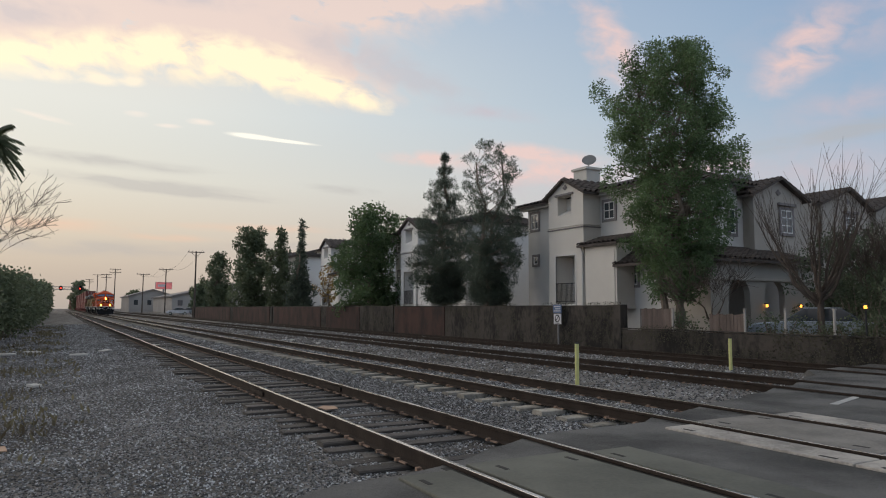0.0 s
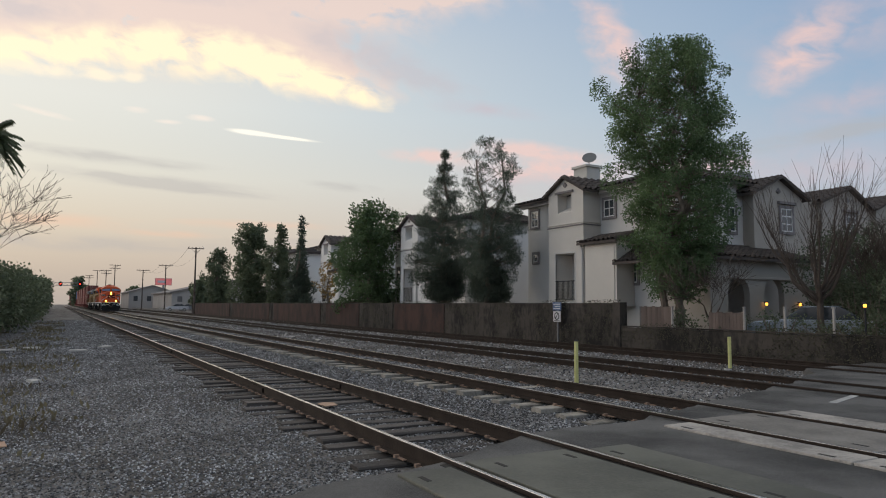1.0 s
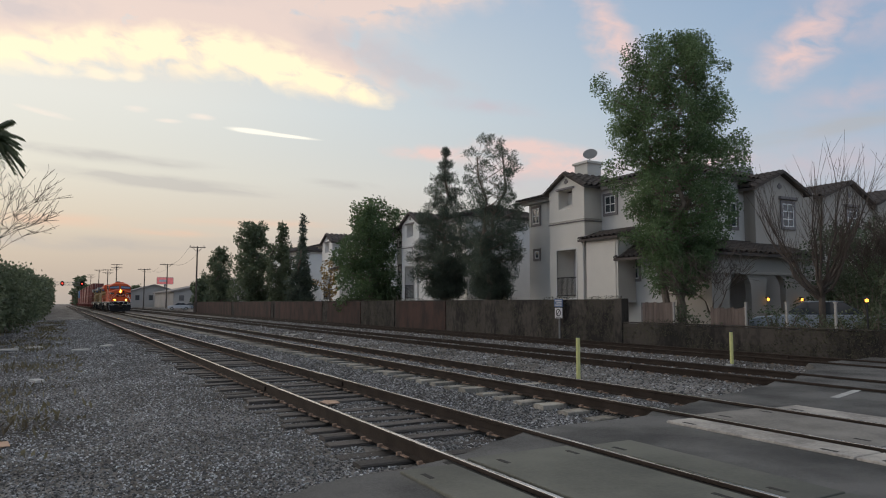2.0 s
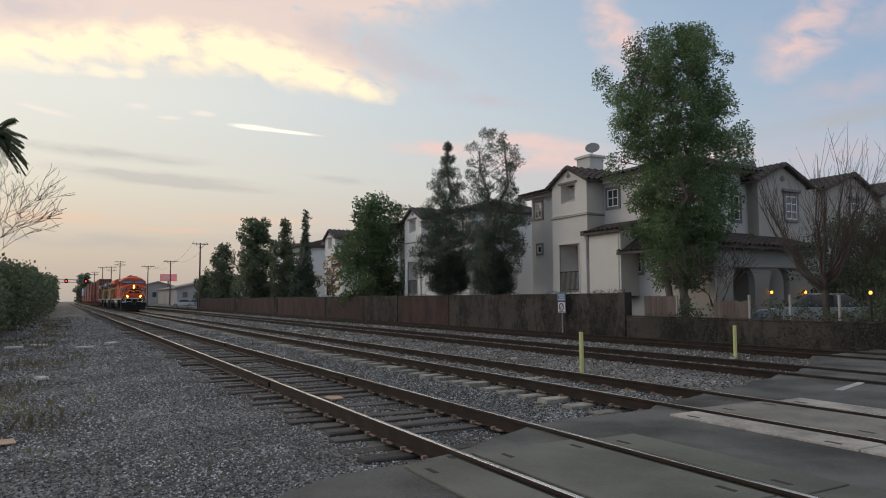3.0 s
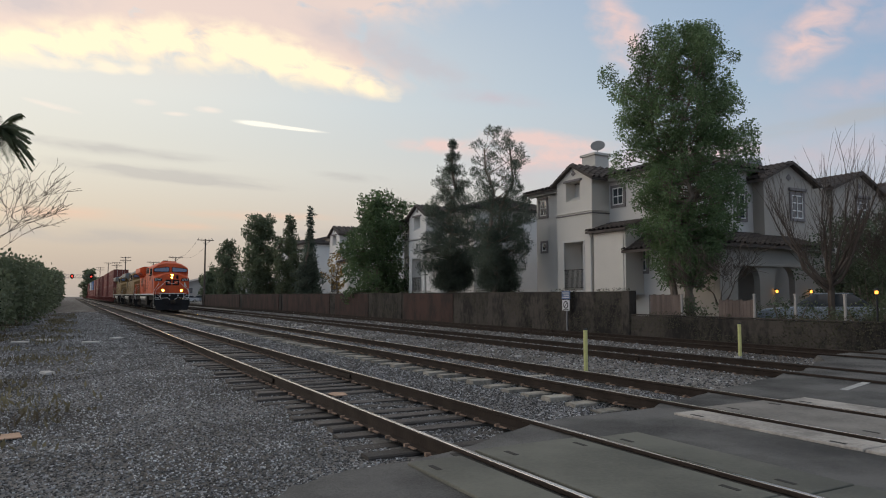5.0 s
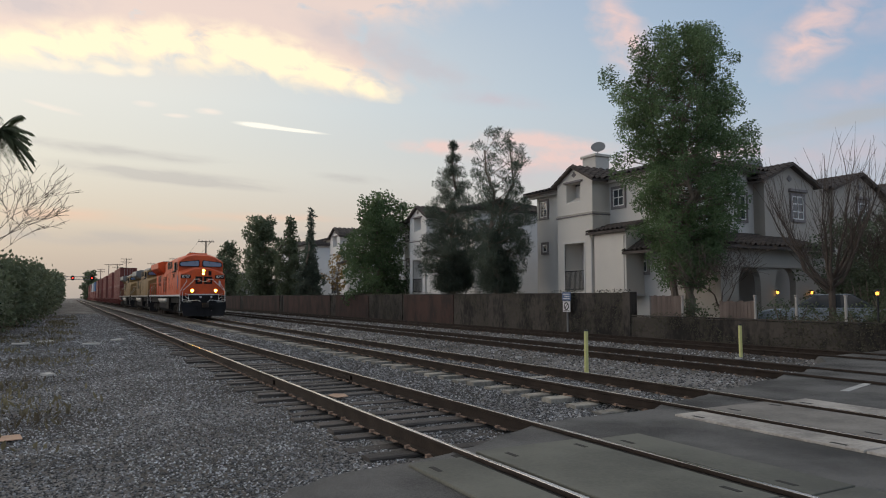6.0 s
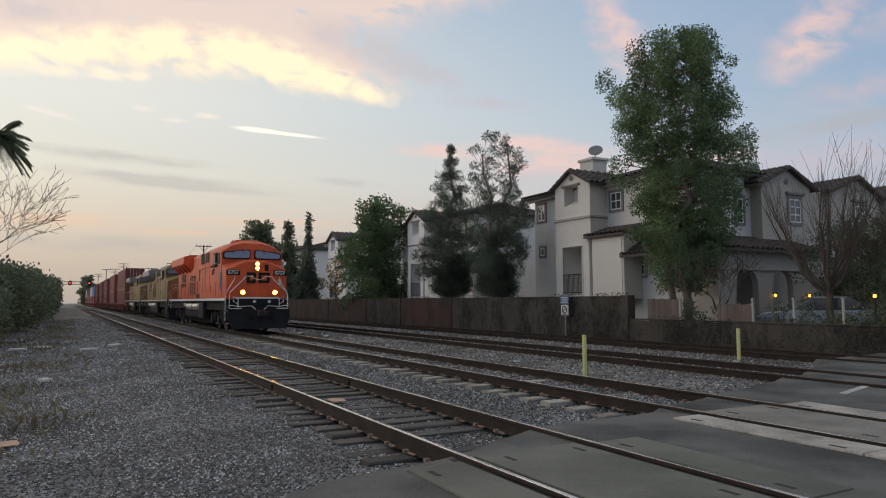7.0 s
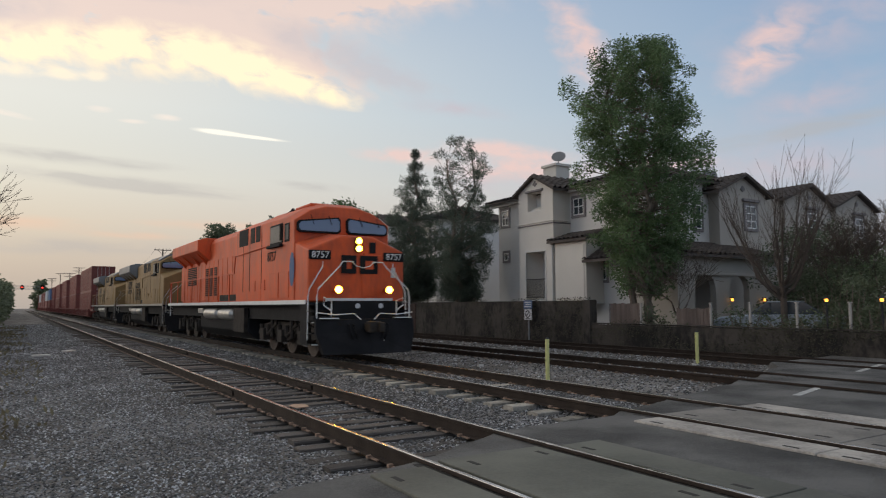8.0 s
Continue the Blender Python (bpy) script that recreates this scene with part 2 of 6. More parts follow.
M = dict(
    ballast=mat("ballast", (0.17, 0.163, 0.155), 0.9, vary=0.45, scale=0.5, fine=24, bump=1.0, bumpd=0.06, tint=(0.13, 0.11, 0.09), span=0.1),
    stone=mat("crushed_stone", (0.25, 0.256, 0.266), 0.5, vary=0.35, scale=0.7, fine=40, bump=0.3, grains=True, span=0.12),
    stone_dark=mat("sooty_crushed_stone", (0.215, 0.217, 0.223), 0.5, vary=0.35, scale=0.7, fine=40, bump=0.3, grains=True, span=0.12),
    asphalt=mat("asphalt", (0.092, 0.09, 0.086), 0.85, vary=0.6, scale=0.8, fine=75, bump=1.0, bumpd=0.012, span=0.1),
    strip=mat("pale_concrete_edge", (0.34, 0.315, 0.285), 0.75, vary=0.35, scale=1.6, fine=26, bump=0.3, bumpd=0.006, span=0.1),
    concrete=mat("concrete", (0.2, 0.185, 0.165), 0.75, vary=0.3, scale=1.3, fine=30, bump=0.3, bumpd=0.006, span=0.1),
    panel_dark=mat("dark_concrete", (0.115, 0.116, 0.094), 0.7, vary=0.3, scale=1.0, fine=30, bump=0.3, bumpd=0.006, span=0.1),
    tie_wood=mat("creosoted_wood", (0.07, 0.061, 0.055), 0.7, vary=0.5, scale=2, fine=22, bump=1.0, streak=(0.25, 3, 3), rnd=0.6, world=True),
    tie_concrete=mat("tie_concrete", (0.27, 0.25, 0.215), 0.85, vary=0.4, scale=2.5, fine=20, bump=0.3, rnd=0.25, world=True, span=0.12),
    rail=mat("rusty_rail_steel", (0.034, 0.025, 0.02), 0.8, metal=0.0, spec=0.2, vary=0.4, scale=3, fine=30, bump=0.3),
    rail_top=mat("polished_rail_head", (0.74, 0.68, 0.62), 0.24, metal=1.0, vary=0.1, scale=1, fine=20, bump=0.0, streak=(1, 0.05, 1)),
    plate=mat("rusty_plate", (0.22, 0.15, 0.11), 0.8, vary=0.3, bump=0.3, rnd=0.3),
    block=mat("stained_block", (0.045, 0.038, 0.032), 0.92, vary=0.6, scale=0.75, fine=6, bump=0.8, tint=(0.026, 0.023, 0.02), rnd=0.16, streak=(1, 1, 0.55), span=0.075, world=True),
    wall_red=mat("brown_stained_wall", (0.05, 0.025, 0.02), 0.92, vary=0.45, scale=1.0, fine=7, bump=0.6, tint=(0.05, 0.032, 0.027), rnd=0.05, span=0.1, streak=(1, 1, 0.5)),
    stucco=mat("warm_grey_stucco", (0.69, 0.655, 0.6), 0.9, vary=0.07, scale=0.6, fine=60, bump=0.35, bumpd=0.01),
    stucco_white=mat("off_white_stucco", (0.8, 0.785, 0.76), 0.9, vary=0.06, scale=0.6, fine=60, bump=0.35, bumpd=0.01),
    stucco_cool=mat("grey_stucco", (0.65, 0.635, 0.61), 0.9, vary=0.07, scale=0.6, fine=60, bump=0.35, bumpd=0.01),
    stucco_taupe=mat("taupe_stucco", (0.43, 0.395, 0.35), 0.9, vary=0.1, scale=0.6, fine=60, bump=0.35, bumpd=0.01),
    trim=mat("grey_trim", (0.22, 0.2, 0.2), 0.8, vary=0.1, bump=0.1),
    white=mat("white_paint", (0.78, 0.78, 0.76), 0.5, vary=0.08, bump=0.05),
    tile=mat("dark_clay_tile", (0.08, 0.066, 0.06), 0.85, vary=0.5, scale=1.6, fine=12, bump=0.4, rnd=0.3),
    glass=glass("window_glass"),
    glass_loco=glass("cab_glass", (0.13, 0.19, 0.3)),
    glass_dull=mat("dusty_glass", (0.06, 0.062, 0.065), 0.35, vary=0.2, bump=0.0, spec=0.25),
    # shade inside windows, slots and flangeways, put into a flat dark colour
    void=mat("painted_dark_recess", (0.03, 0.028, 0.026), 0.9, bump=0.0),
    iron=mat("black_iron", (0.025, 0.025, 0.028), 0.6, metal=0.2, bump=0.1),
    leaf=mat("green_leaves", (0.14, 0.21, 0.095), 0.5, vary=0.35, scale=0.7, fine=6, bump=0.0, tint=(0.095, 0.155, 0.075), rnd=0.3, thin=0.45),
    leaf_dark=mat("dark_green_leaves", (0.13, 0.16, 0.095), 0.6, vary=0.35, scale=0.8, fine=6, bump=0.0, rnd=0.3, thin=0.4),
    needle=mat("pine_needles", (0.125, 0.155, 0.12), 0.65, vary=0.35, scale=0.9, fine=6, bump=0.0, tint=(0.1, 0.13, 0.1), rnd=0.3, thin=0.5),
    leaf_yellow=mat("yellow_leaves", (0.32, 0.2, 0.05), 0.6, vary=0.35, scale=1, fine=6, bump=0.0, rnd=0.3),
    bark=mat("grey_bark", (0.19, 0.155, 0.125), 0.9, vary=0.4, scale=3, fine=16, bump=0.9, streak=(2, 2, 0.4)),
    twig=mat("bare_twigs", (0.1, 0.077, 0.062), 0.9, vary=0.3, bump=0.2),
    orange=mat("orange_red_enamel", (0.66, 0.105, 0.03), 0.5, vary=0.12, scale=1.1, fine=9, bump=0.05, tint=(0.56, 0.1, 0.04), span=0.12, streak=(1, 1, 0.4), spec=0.3),
    yellow=mat("yellow_enamel", (0.25, 0.155, 0.06), 0.65, vary=0.25, scale=1.2, fine=9, bump=0.05, streak=(1, 1, 0.4)),
    grey_paint=mat("grey_enamel", (0.2, 0.205, 0.21), 0.5, vary=0.2, scale=1.2, bump=0.05),
    black=mat("grimy_black_paint", (0.014, 0.014, 0.016), 0.75, vary=0.4, scale=2, fine=14, bump=0.2, spec=0.2),
    truck=mat("dusty_truck_steel", (0.045, 0.038, 0.033), 0.8, vary=0.45, scale=3, fine=20, bump=0.4, spec=0.2),
    silver=mat("aluminium_paint", (0.5, 0.48, 0.45), 0.4, metal=0.6, vary=0.2, bump=0.1),
    wheel=mat("wheel_steel", (0.09, 0.07, 0.06), 0.6, metal=0.5, vary=0.3, bump=0.2),
    box_red=mat("oxide_red_steel", (0.2, 0.052, 0.042), 0.65, vary=0.28, scale=1.0, fine=9, bump=0.15, rnd=0.22, streak=(1, 1, 0.3)),
    box_blue=mat("blue_steel", (0.08, 0.16, 0.32), 0.65, vary=0.2, scale=1.0, bump=0.15),
    box_white=mat("white_steel", (0.5, 0.52, 0.55), 0.65, vary=0.15, scale=1.0, bump=0.15),
    lamp_hot=mat("headlight_glow", (1.0, 0.52, 0.018), 0.3, vary=0.02, bump=0.0, glow=60.0),
    lamp_porch=mat("porch_lamp_glow", (1.0, 0.42, 0.06), 0.4, vary=0.02, bump=0.0, glow=2.6),
    lamp_red=mat("red_signal_glow", (1.0, 0.05, 0.03), 0.4, vary=0.02, bump=0.0, glow=3.0),
    post=mat("yellow_green_plastic", (0.62, 0.61, 0.25), 0.5, vary=0.12, scale=6, bump=0.1),
    wood_pole=mat("weathered_pole_wood", (0.11, 0.09, 0.075), 0.9, vary=0.35, scale=2, bump=0.5, streak=(3, 3, 0.2)),
    sign_white=mat("white_sign", (0.6, 0.6, 0.62), 0.5, vary=0.15, bump=0.05),
    sign_blue=mat("faded_blue_print", (0.12, 0.17, 0.28), 0.9, vary=0.1, bump=0.0),
    led=mat("billboard_screen", (0.55, 0.16, 0.16), 0.5, vary=0.3, scale=0.6, fine=1.5, bump=0.0, glow=0.4),
    card=mat("cardboard", (0.5, 0.33, 0.23), 0.85, vary=0.2, bump=0.2),
    paper=mat("litter_paper", (0.55, 0.53, 0.5), 0.8, vary=0.15, bump=0.1),
    fence=mat("weathered_fence_wood", (0.15, 0.115, 0.1), 0.9, vary=0.35, scale=2, bump=0.5, rnd=0.3, streak=(2, 2, 0.3)),
    car_paint=mat("silver_blue_car_paint", (0.33, 0.37, 0.42), 0.3, metal=0.4, vary=0.05, bump=0.0),
    rubber=mat("tyre_rubber", (0.02, 0.02, 0.02), 0.85, vary=0.2, bump=0.2),
    far_wall=mat("pale_far_wall", (0.42, 0.39, 0.36), 0.9, vary=0.15, scale=0.2, bump=0.1),
    far_roof=mat("grey_far_roof", (0.25, 0.23, 0.22), 0.9, vary=0.15, scale=0.2, bump=0.1),
    creeper=mat("dry_creeper_leaves", (0.07, 0.065, 0.042), 0.8, vary=0.5, scale=0.8, fine=5, bump=0.0, tint=(0.05, 0.052, 0.034), rnd=0.3, thin=0.2),
    weed=mat("dry_weeds", (0.19, 0.17, 0.1), 0.8, vary=0.4, scale=0.5, fine=4, bump=0.0, tint=(0.15, 0.12, 0.08), rnd=0.3, thin=0.3),
    road_paint=mat("worn_road_paint", (0.42, 0.42, 0.41), 0.75, vary=0.3, scale=5, bump=0.1),
)


# ---- mesh helpers ----
class Geo:
    """Collects vertices and faces for one mesh."""

    def __init__(self):
        self.v, self.f = [], []

    def face_set(self, verts, faces):
        k = len(self.v)
        self.v += [tuple(p) for p in verts]
        self.f += [tuple(i + k for i in q) for q in faces]
        return self

    def box(self, x0, x1, y0, y1, z0, z1):
        return self.face_set([(x, y, z) for z in (z0, z1) for x, y in ((x0, y0), (x1, y0), (x1, y1), (x0, y1))],
                             [(3, 2, 1, 0), (4, 5, 6, 7), (0, 1, 5, 4), (1, 2, 6, 5), (2, 3, 7, 6), (3, 0, 4, 7)])

    def loft(self, rings, caps=True):
        """Closed rings of equally many points, joined in order."""
        n = len(rings[0])
        faces = []
        for k in range(len(rings) - 1):
            for i in range(n):
                j = (i + 1) % n
                faces.append((k * n + i, k * n + j, (k + 1) * n + j, (k + 1) * n + i))
        if caps:
            faces += [tuple(range(n))[::-1], tuple(range((len(rings) - 1) * n, len(rings) * n))]
        return self.face_set([p for r in rings for p in r], faces)

    def prism_y(self, prof, y0, y1):
        return self.loft([[(x, y, z) for x, z in prof] for y in (y0, y1)])

    def prism_x(self, prof, x0, x1):
        return self.loft([[(x, y, z) for y, z in prof] for x in (x0, x1)])

    def prism_z(self, prof, z0, z1):
        return self.loft([[(x, y, z) for x, y in prof] for z in (z0, z1)])

    def tube(self, pts, radii, n=6):
        pts = [Vector(p) for p in pts]
        if isinstance(radii, (int, float)):
            radii = [radii] * len(pts)
        rings = []
        for i, p in enumerate(pts):
            d = (pts[min(i + 1, len(pts) - 1)] - pts[max(i - 1, 0)]).normalized()
            u = d.cross(Vector((0, 0, 1)) if abs(d.z) < 0.9 else Vector((1, 0, 0))).normalized()
            w = d.cross(u)
            rings.append([p + (u * math.cos(6.28319 * k / n) + w * math.sin(6.28319 * k / n)) * radii[i] for k in range(n)])
        return self.loft(rings)

    def disc_x(self, x0, x1, y, z, r, n=20):
        return self.prism_x([(y + r * math.cos(6.28319 * k / n), z + r * math.sin(6.28319 * k / n)) for k in range(n)], x0, x1)

    def disc_y(self, y0, y1, x, z, r, n=16):
        return self.prism_y([(x + r * math.cos(6.28319 * k / n), z + r * math.sin(6.28319 * k / n)) for k in range(n)], y0, y1)

    def mesh(self, name):
        me = bpy.data.meshes.new(name)
        me.from_pydata(self.v, [], self.f)
        bm = bmesh.new()
        bm.from_mesh(me)
        bmesh.ops.recalc_face_normals(bm, faces=bm.faces)
        bm.to_mesh(me)
        bm.free()
        return me


def part(name, g, material, parent=None, label="", bevel=0.0, smooth=False, mesh=None):
    me = mesh or g.mesh(name)
    if not me.materials:
        me.materials.append(M[material])
    ob = new(name, me)
    if parent:
        ob.parent = parent
    if label:
        tagged(ob, label)
    if smooth:
        me.polygons.foreach_set("use_smooth", [True] * len(me.polygons))
        me.set_sharp_from_angle(angle=radians(40))
    if bevel:
        md = ob.modifiers.new("bevel", "BEVEL")
        md.width, md.segments, md.limit_method = bevel, 2, "ANGLE"
    return ob


def thing(name, label, category, at=(0, 0, 0), group="", kind=""):
    ob = new(name)
    ob.empty_display_size = 0.2
    ob.location = at
    return tagged(ob, label, category, group, kind)


def quads_mesh(name, verts, nper, material):
    """A mesh of many like faces from an array (faces, nper, 3)."""
    n = len(verts)
    me = bpy.data.meshes.new(name)
    me.vertices.add(n * nper)
    me.vertices.foreach_set("co", np.ascontiguousarray(verts, dtype=np.float32).ravel())
    me.loops.add(n * nper)
    me.loops.foreach_set("vertex_index", np.arange(n * nper, dtype=np.int32))
    me.polygons.add(n)
    me.polygons.foreach_set("loop_start", np.arange(0, n * nper, nper, dtype=np.int32))
    me.update(calc_edges=True)
    me.validate()
    me.materials.append(M[material])
    return me


def indexed_mesh(name, verts, faces, material):
    """A mesh from arrays of vertices (n, 3) and triangles (m, 3)."""
    me = bpy.data.meshes.new(name)
    me.vertices.add(len(verts))
    me.vertices.foreach_set("co", np.ascontiguousarray(verts, dtype=np.float32).ravel())
    me.loops.add(faces.size)
    me.loops.foreach_set("vertex_index", np.ascontiguousarray(faces, dtype=np.int32).ravel())
    me.polygons.add(len(faces))
    me.polygons.foreach_set("loop_start", np.arange(0, faces.size, 3, dtype=np.int32))
    me.update(calc_edges=True)
    me.materials.append(M[material])
    return me


rng = np.random.default_rng(7)


# ---- ground, road and crossing ----
TRACKS = {"near": 4.16, "main": 8.24, "third": 13.24, "fourth": 17.95}
BED = -0.26   # top of the ballast under the rail heads
YARD = 0.1    # ground behind the boundary wall


def build_ground():
    g = Geo()
    # cross-section of the ground, west to east; it is swept along the tracks out to the horizon
    prof = [(-900, -0.5), (-40, -0.35), (-6, -0.32), (-1.5, -0.3), (1.0, -0.27), (2.4, -0.25), (2.85, -0.225), (3.3, -0.23), (3.5, -0.222), (4.82, -0.222), (5.0, -0.235), (5.4, -0.245), (6.1, -0.34), (6.7, BED), (7.4, BED), (7.55, -0.185), (8.9, -0.185), (9.1, BED), (9.7, BED),
            (10.6, -0.29), (11.7, -0.2), (12.3, -0.165), (12.5, -0.155), (14.0, -0.155), (14.2, -0.165), (14.8, -0.2), (15.6, -0.27), (16.4, -0.2), (17.0, -0.165), (17.2, -0.155), (18.7, -0.155), (18.9, -0.165), (19.5, -0.2), (20.3, -0.25), (20.9, -0.25), (21.0, YARD), (60, YARD), (900, 0.0)]
    ys = [-900, -60, -8, 3, 6, 10, 20, 40, 80, 160, 320, 900]
    n = len(prof)
    g.face_set([(x, y, z) for y in ys for x, z in prof],
               [(k * n + i, k * n + i + 1, (k + 1) * n + i + 1, (k + 1) * n + i) for k in range(len(ys) - 1) for i in range(n - 1)])
    part("ground", g, "ballast")
    tagged(bpy.data.objects["ground"], "grey crushed stone and packed earth ground along the tracks", "ground", kind="structure")


def build_road():
    # the street crosses the tracks; its edge runs slightly aslant
    g = Geo()
    edge = [(23, 11.8), (20.9, 11.4), (17.0, 11.0), (15.9, 10.2), (13.6, 9.1), (10.3, 8.1), (8.9, 7.6), (7.1, 7.05), (5.4, 6.95), (4.95, 6.9),
            (4.0, 6.25), (3.0, 5.95), (2.1, 5.75), (1.6, 5.5), (0.4, 3.6), (-1.5, 2.6)]
    worn = []
    for (xa, ya), (xb, yb) in zip(edge, edge[1:]):
        n = max(2, int(math.hypot(xb - xa, yb - ya) / 0.16))
        for k in range(n):
            x, y = xa + (xb - xa) * k / n, ya + (yb - ya) * k / n
            worn.append((x, y + 0.16 * noise.noise((x * 1.1, y * 1.1, 0)) + 0.05 * noise.noise((x * 6, y * 6, 3))))
    out = [(-30, -30), (60, -30), (60, 16)] + worn + [(-30, 2.0)]
    cen = [(x, y, -0.045) for x, y in out]
    low = [(x, y + (0.3 if 0 < i - 2 <= len(worn) else 0), -0.36) for i, (x, y) in enumerate(out)]
    g.loft([low, cen])
    tagged(part("road", g, "asphalt"), "worn grey asphalt street over the level crossing", "road", kind="structure")
    surf = thing("crossing_surface", "concrete crossing panels set between and beside the rails", "level crossing", kind="structure")
    for cx, y1, mt in ((TRACKS["near"], 5.75, "panel_dark"), (TRACKS["main"], 6.5, "concrete")):
        for a, b, end in ((-1.34 if cx > 6 else -1.42, -0.86, y1 - 0.05), (-0.62, 0.62, y1 + 0.1), (0.86, 1.42, y1)):
            y = end
            while y > -8:
                p = Geo().box(cx + a, cx + b, y - 2.4, y, -0.2, -0.018)
                part("panel", p, mt if -1 < a < 0 else ("strip" if cx > 6 else "panel_dark"), surf, bevel=0.012)
                for by in (y - 0.3, y - 2.1):
                    for bx in ((a + b) / 2 - 0.18, ) if b - a < 1 else (a + 0.2, b - 0.2):
                        # dark plate on the panel top, the slot's shade put into its colour
                        part("lifting_slot", Geo().box(cx + bx, cx + bx + 0.05, by - 0.09, by + 0.09, -0.03, -0.0155), "void", surf)
                y -= 2.42
    for cx in (TRACKS["near"], TRACKS["main"], TRACKS["third"], TRACKS["fourth"]):
        for s in (-0.752, 0.752):
            for d in (-0.08, 0.08):
                # dark strips laid on the surface, the groove's shade put into the colour
                part("flangeway", Geo().box(cx + s + d - 0.038, cx + s + d + 0.038, -10, {4.16: 5.9, 8.24: 6.9, 13.24: 8.7}.get(cx, 10.4), -0.05, -0.0405), "void", surf)
    for (xa, ya), (xb, yb) in (((11.15, 6.75), (12.55, 7.16)), ((16.2, 8.35), (18.6, 9.02))):
        w = Geo().prism_z([(xa, ya), (xb, yb), (xb - 0.03, yb + 0.12), (xa - 0.03, ya + 0.12)], -0.05, -0.04)
        tagged(part("lane_line", w, "road_paint"), "worn white paint line on the asphalt", "road marking", kind="structure")


def rail_profile(cx):
    h = 0.17
    return [(cx - 0.07, -h), (cx + 0.07, -h), (cx + 0.07, -h + 0.012), (cx + 0.012, -h + 0.03), (cx + 0.012, -0.045), (cx + 0.036, -0.034), (cx + 0.036, -0.006),
            (cx + 0.028, 0), (cx - 0.028, 0), (cx - 0.036, -0.006), (cx - 0.036, -0.034), (cx - 0.012, -0.045), (cx - 0.012, -h + 0.03), (cx - 0.07, -h + 0.012)]


def build_track(cx, label, tie_mat, pitch, y_start, y_piece, worn):
    tr = thing("railway_track", label, "railway track", (cx, 0, 0), "parallel railway tracks", "structure")
    for s in (-0.752, 0.752):
        part("rail", Geo().prism_y(rail_profile(s), -12, 420), "rail", tr)
        if worn:
            part("rail_head", Geo().prism_y([(s - 0.027, -0.004), (s + 0.027, -0.004), (s + 0.022, 0.0025), (s - 0.022, 0.0025)], -12, 420), "rail_top", tr, "bright worn running surface")
    wood = tie_mat == "tie_wood"
    hl, hw, th = (1.3, 0.115, 0.17) if wood else (1.29, 0.13, 0.18)
    meshes = []
    r = random.Random(int(cx * 10))
    for k in range(4):
        g = Geo()
        c = 0.012
        j = [r.uniform(-0.012, 0.012) for _ in range(8)]
        top = -0.172
        prof = [(-hw, top - th), (hw, top - th), (hw, top - c + j[0]), (hw - c - 0.01, top), (-hw + c + 0.01, top + j[1] * 0.3), (-hw, top - c + j[2])]
        g.prism_x([(y, z) for y, z in prof], -hl + j[3], hl + j[4])
        me = g.mesh("tie")
        me.materials.append(M[tie_mat])
        meshes.append(me)
    pl = Geo().box(-0.1, 0.1, -0.13, 0.13, -0.172, -0.158)
    pl.box(-0.13, -0.075, 0.03, 0.07, -0.17, -0.135).box(0.075, 0.13, -0.07, -0.03, -0.17, -0.135)
    plate = pl.mesh("tie_plate")
    plate.materials.append(M["plate"])
    y, rest = y_start, Geo()
    while y < 330:
        if y < y_piece:
            t = part("tie", None, tie_mat, tr, mesh=meshes[r.randrange(4)])
            t.location = (r.uniform(-0.2, 0.17) if wood else r.uniform(-0.02, 0.02), y + (r.uniform(-0.05, 0.05) if wood else 0), r.uniform(-0.045, 0.006))
            t.rotation_euler = (r.uniform(-0.02, 0.02), r.uniform(-0.006, 0.006), r.uniform(-0.045, 0.045) if wood else 0)
            if y < 40:
                for s in (-0.752, 0.752):
                    p = part("tie_plate", None, "plate", tr, mesh=plate)
                    p.location = (s, y, 0.002)
        else:
            rest.box(-hl, hl, y - hw, y + hw, -0.34, -0.178)
        y += pitch
    tagged(part("far_ties", rest, tie_mat, tr), kind="stuff")
    if wood:
        for y in (13.2, 24.7):
            for s in (-0.752, 0.752):
                part("joint_bar", Geo().box(s - 0.045, s + 0.045, y - 0.45, y + 0.45, -0.13, -0.05), "rail", tr)


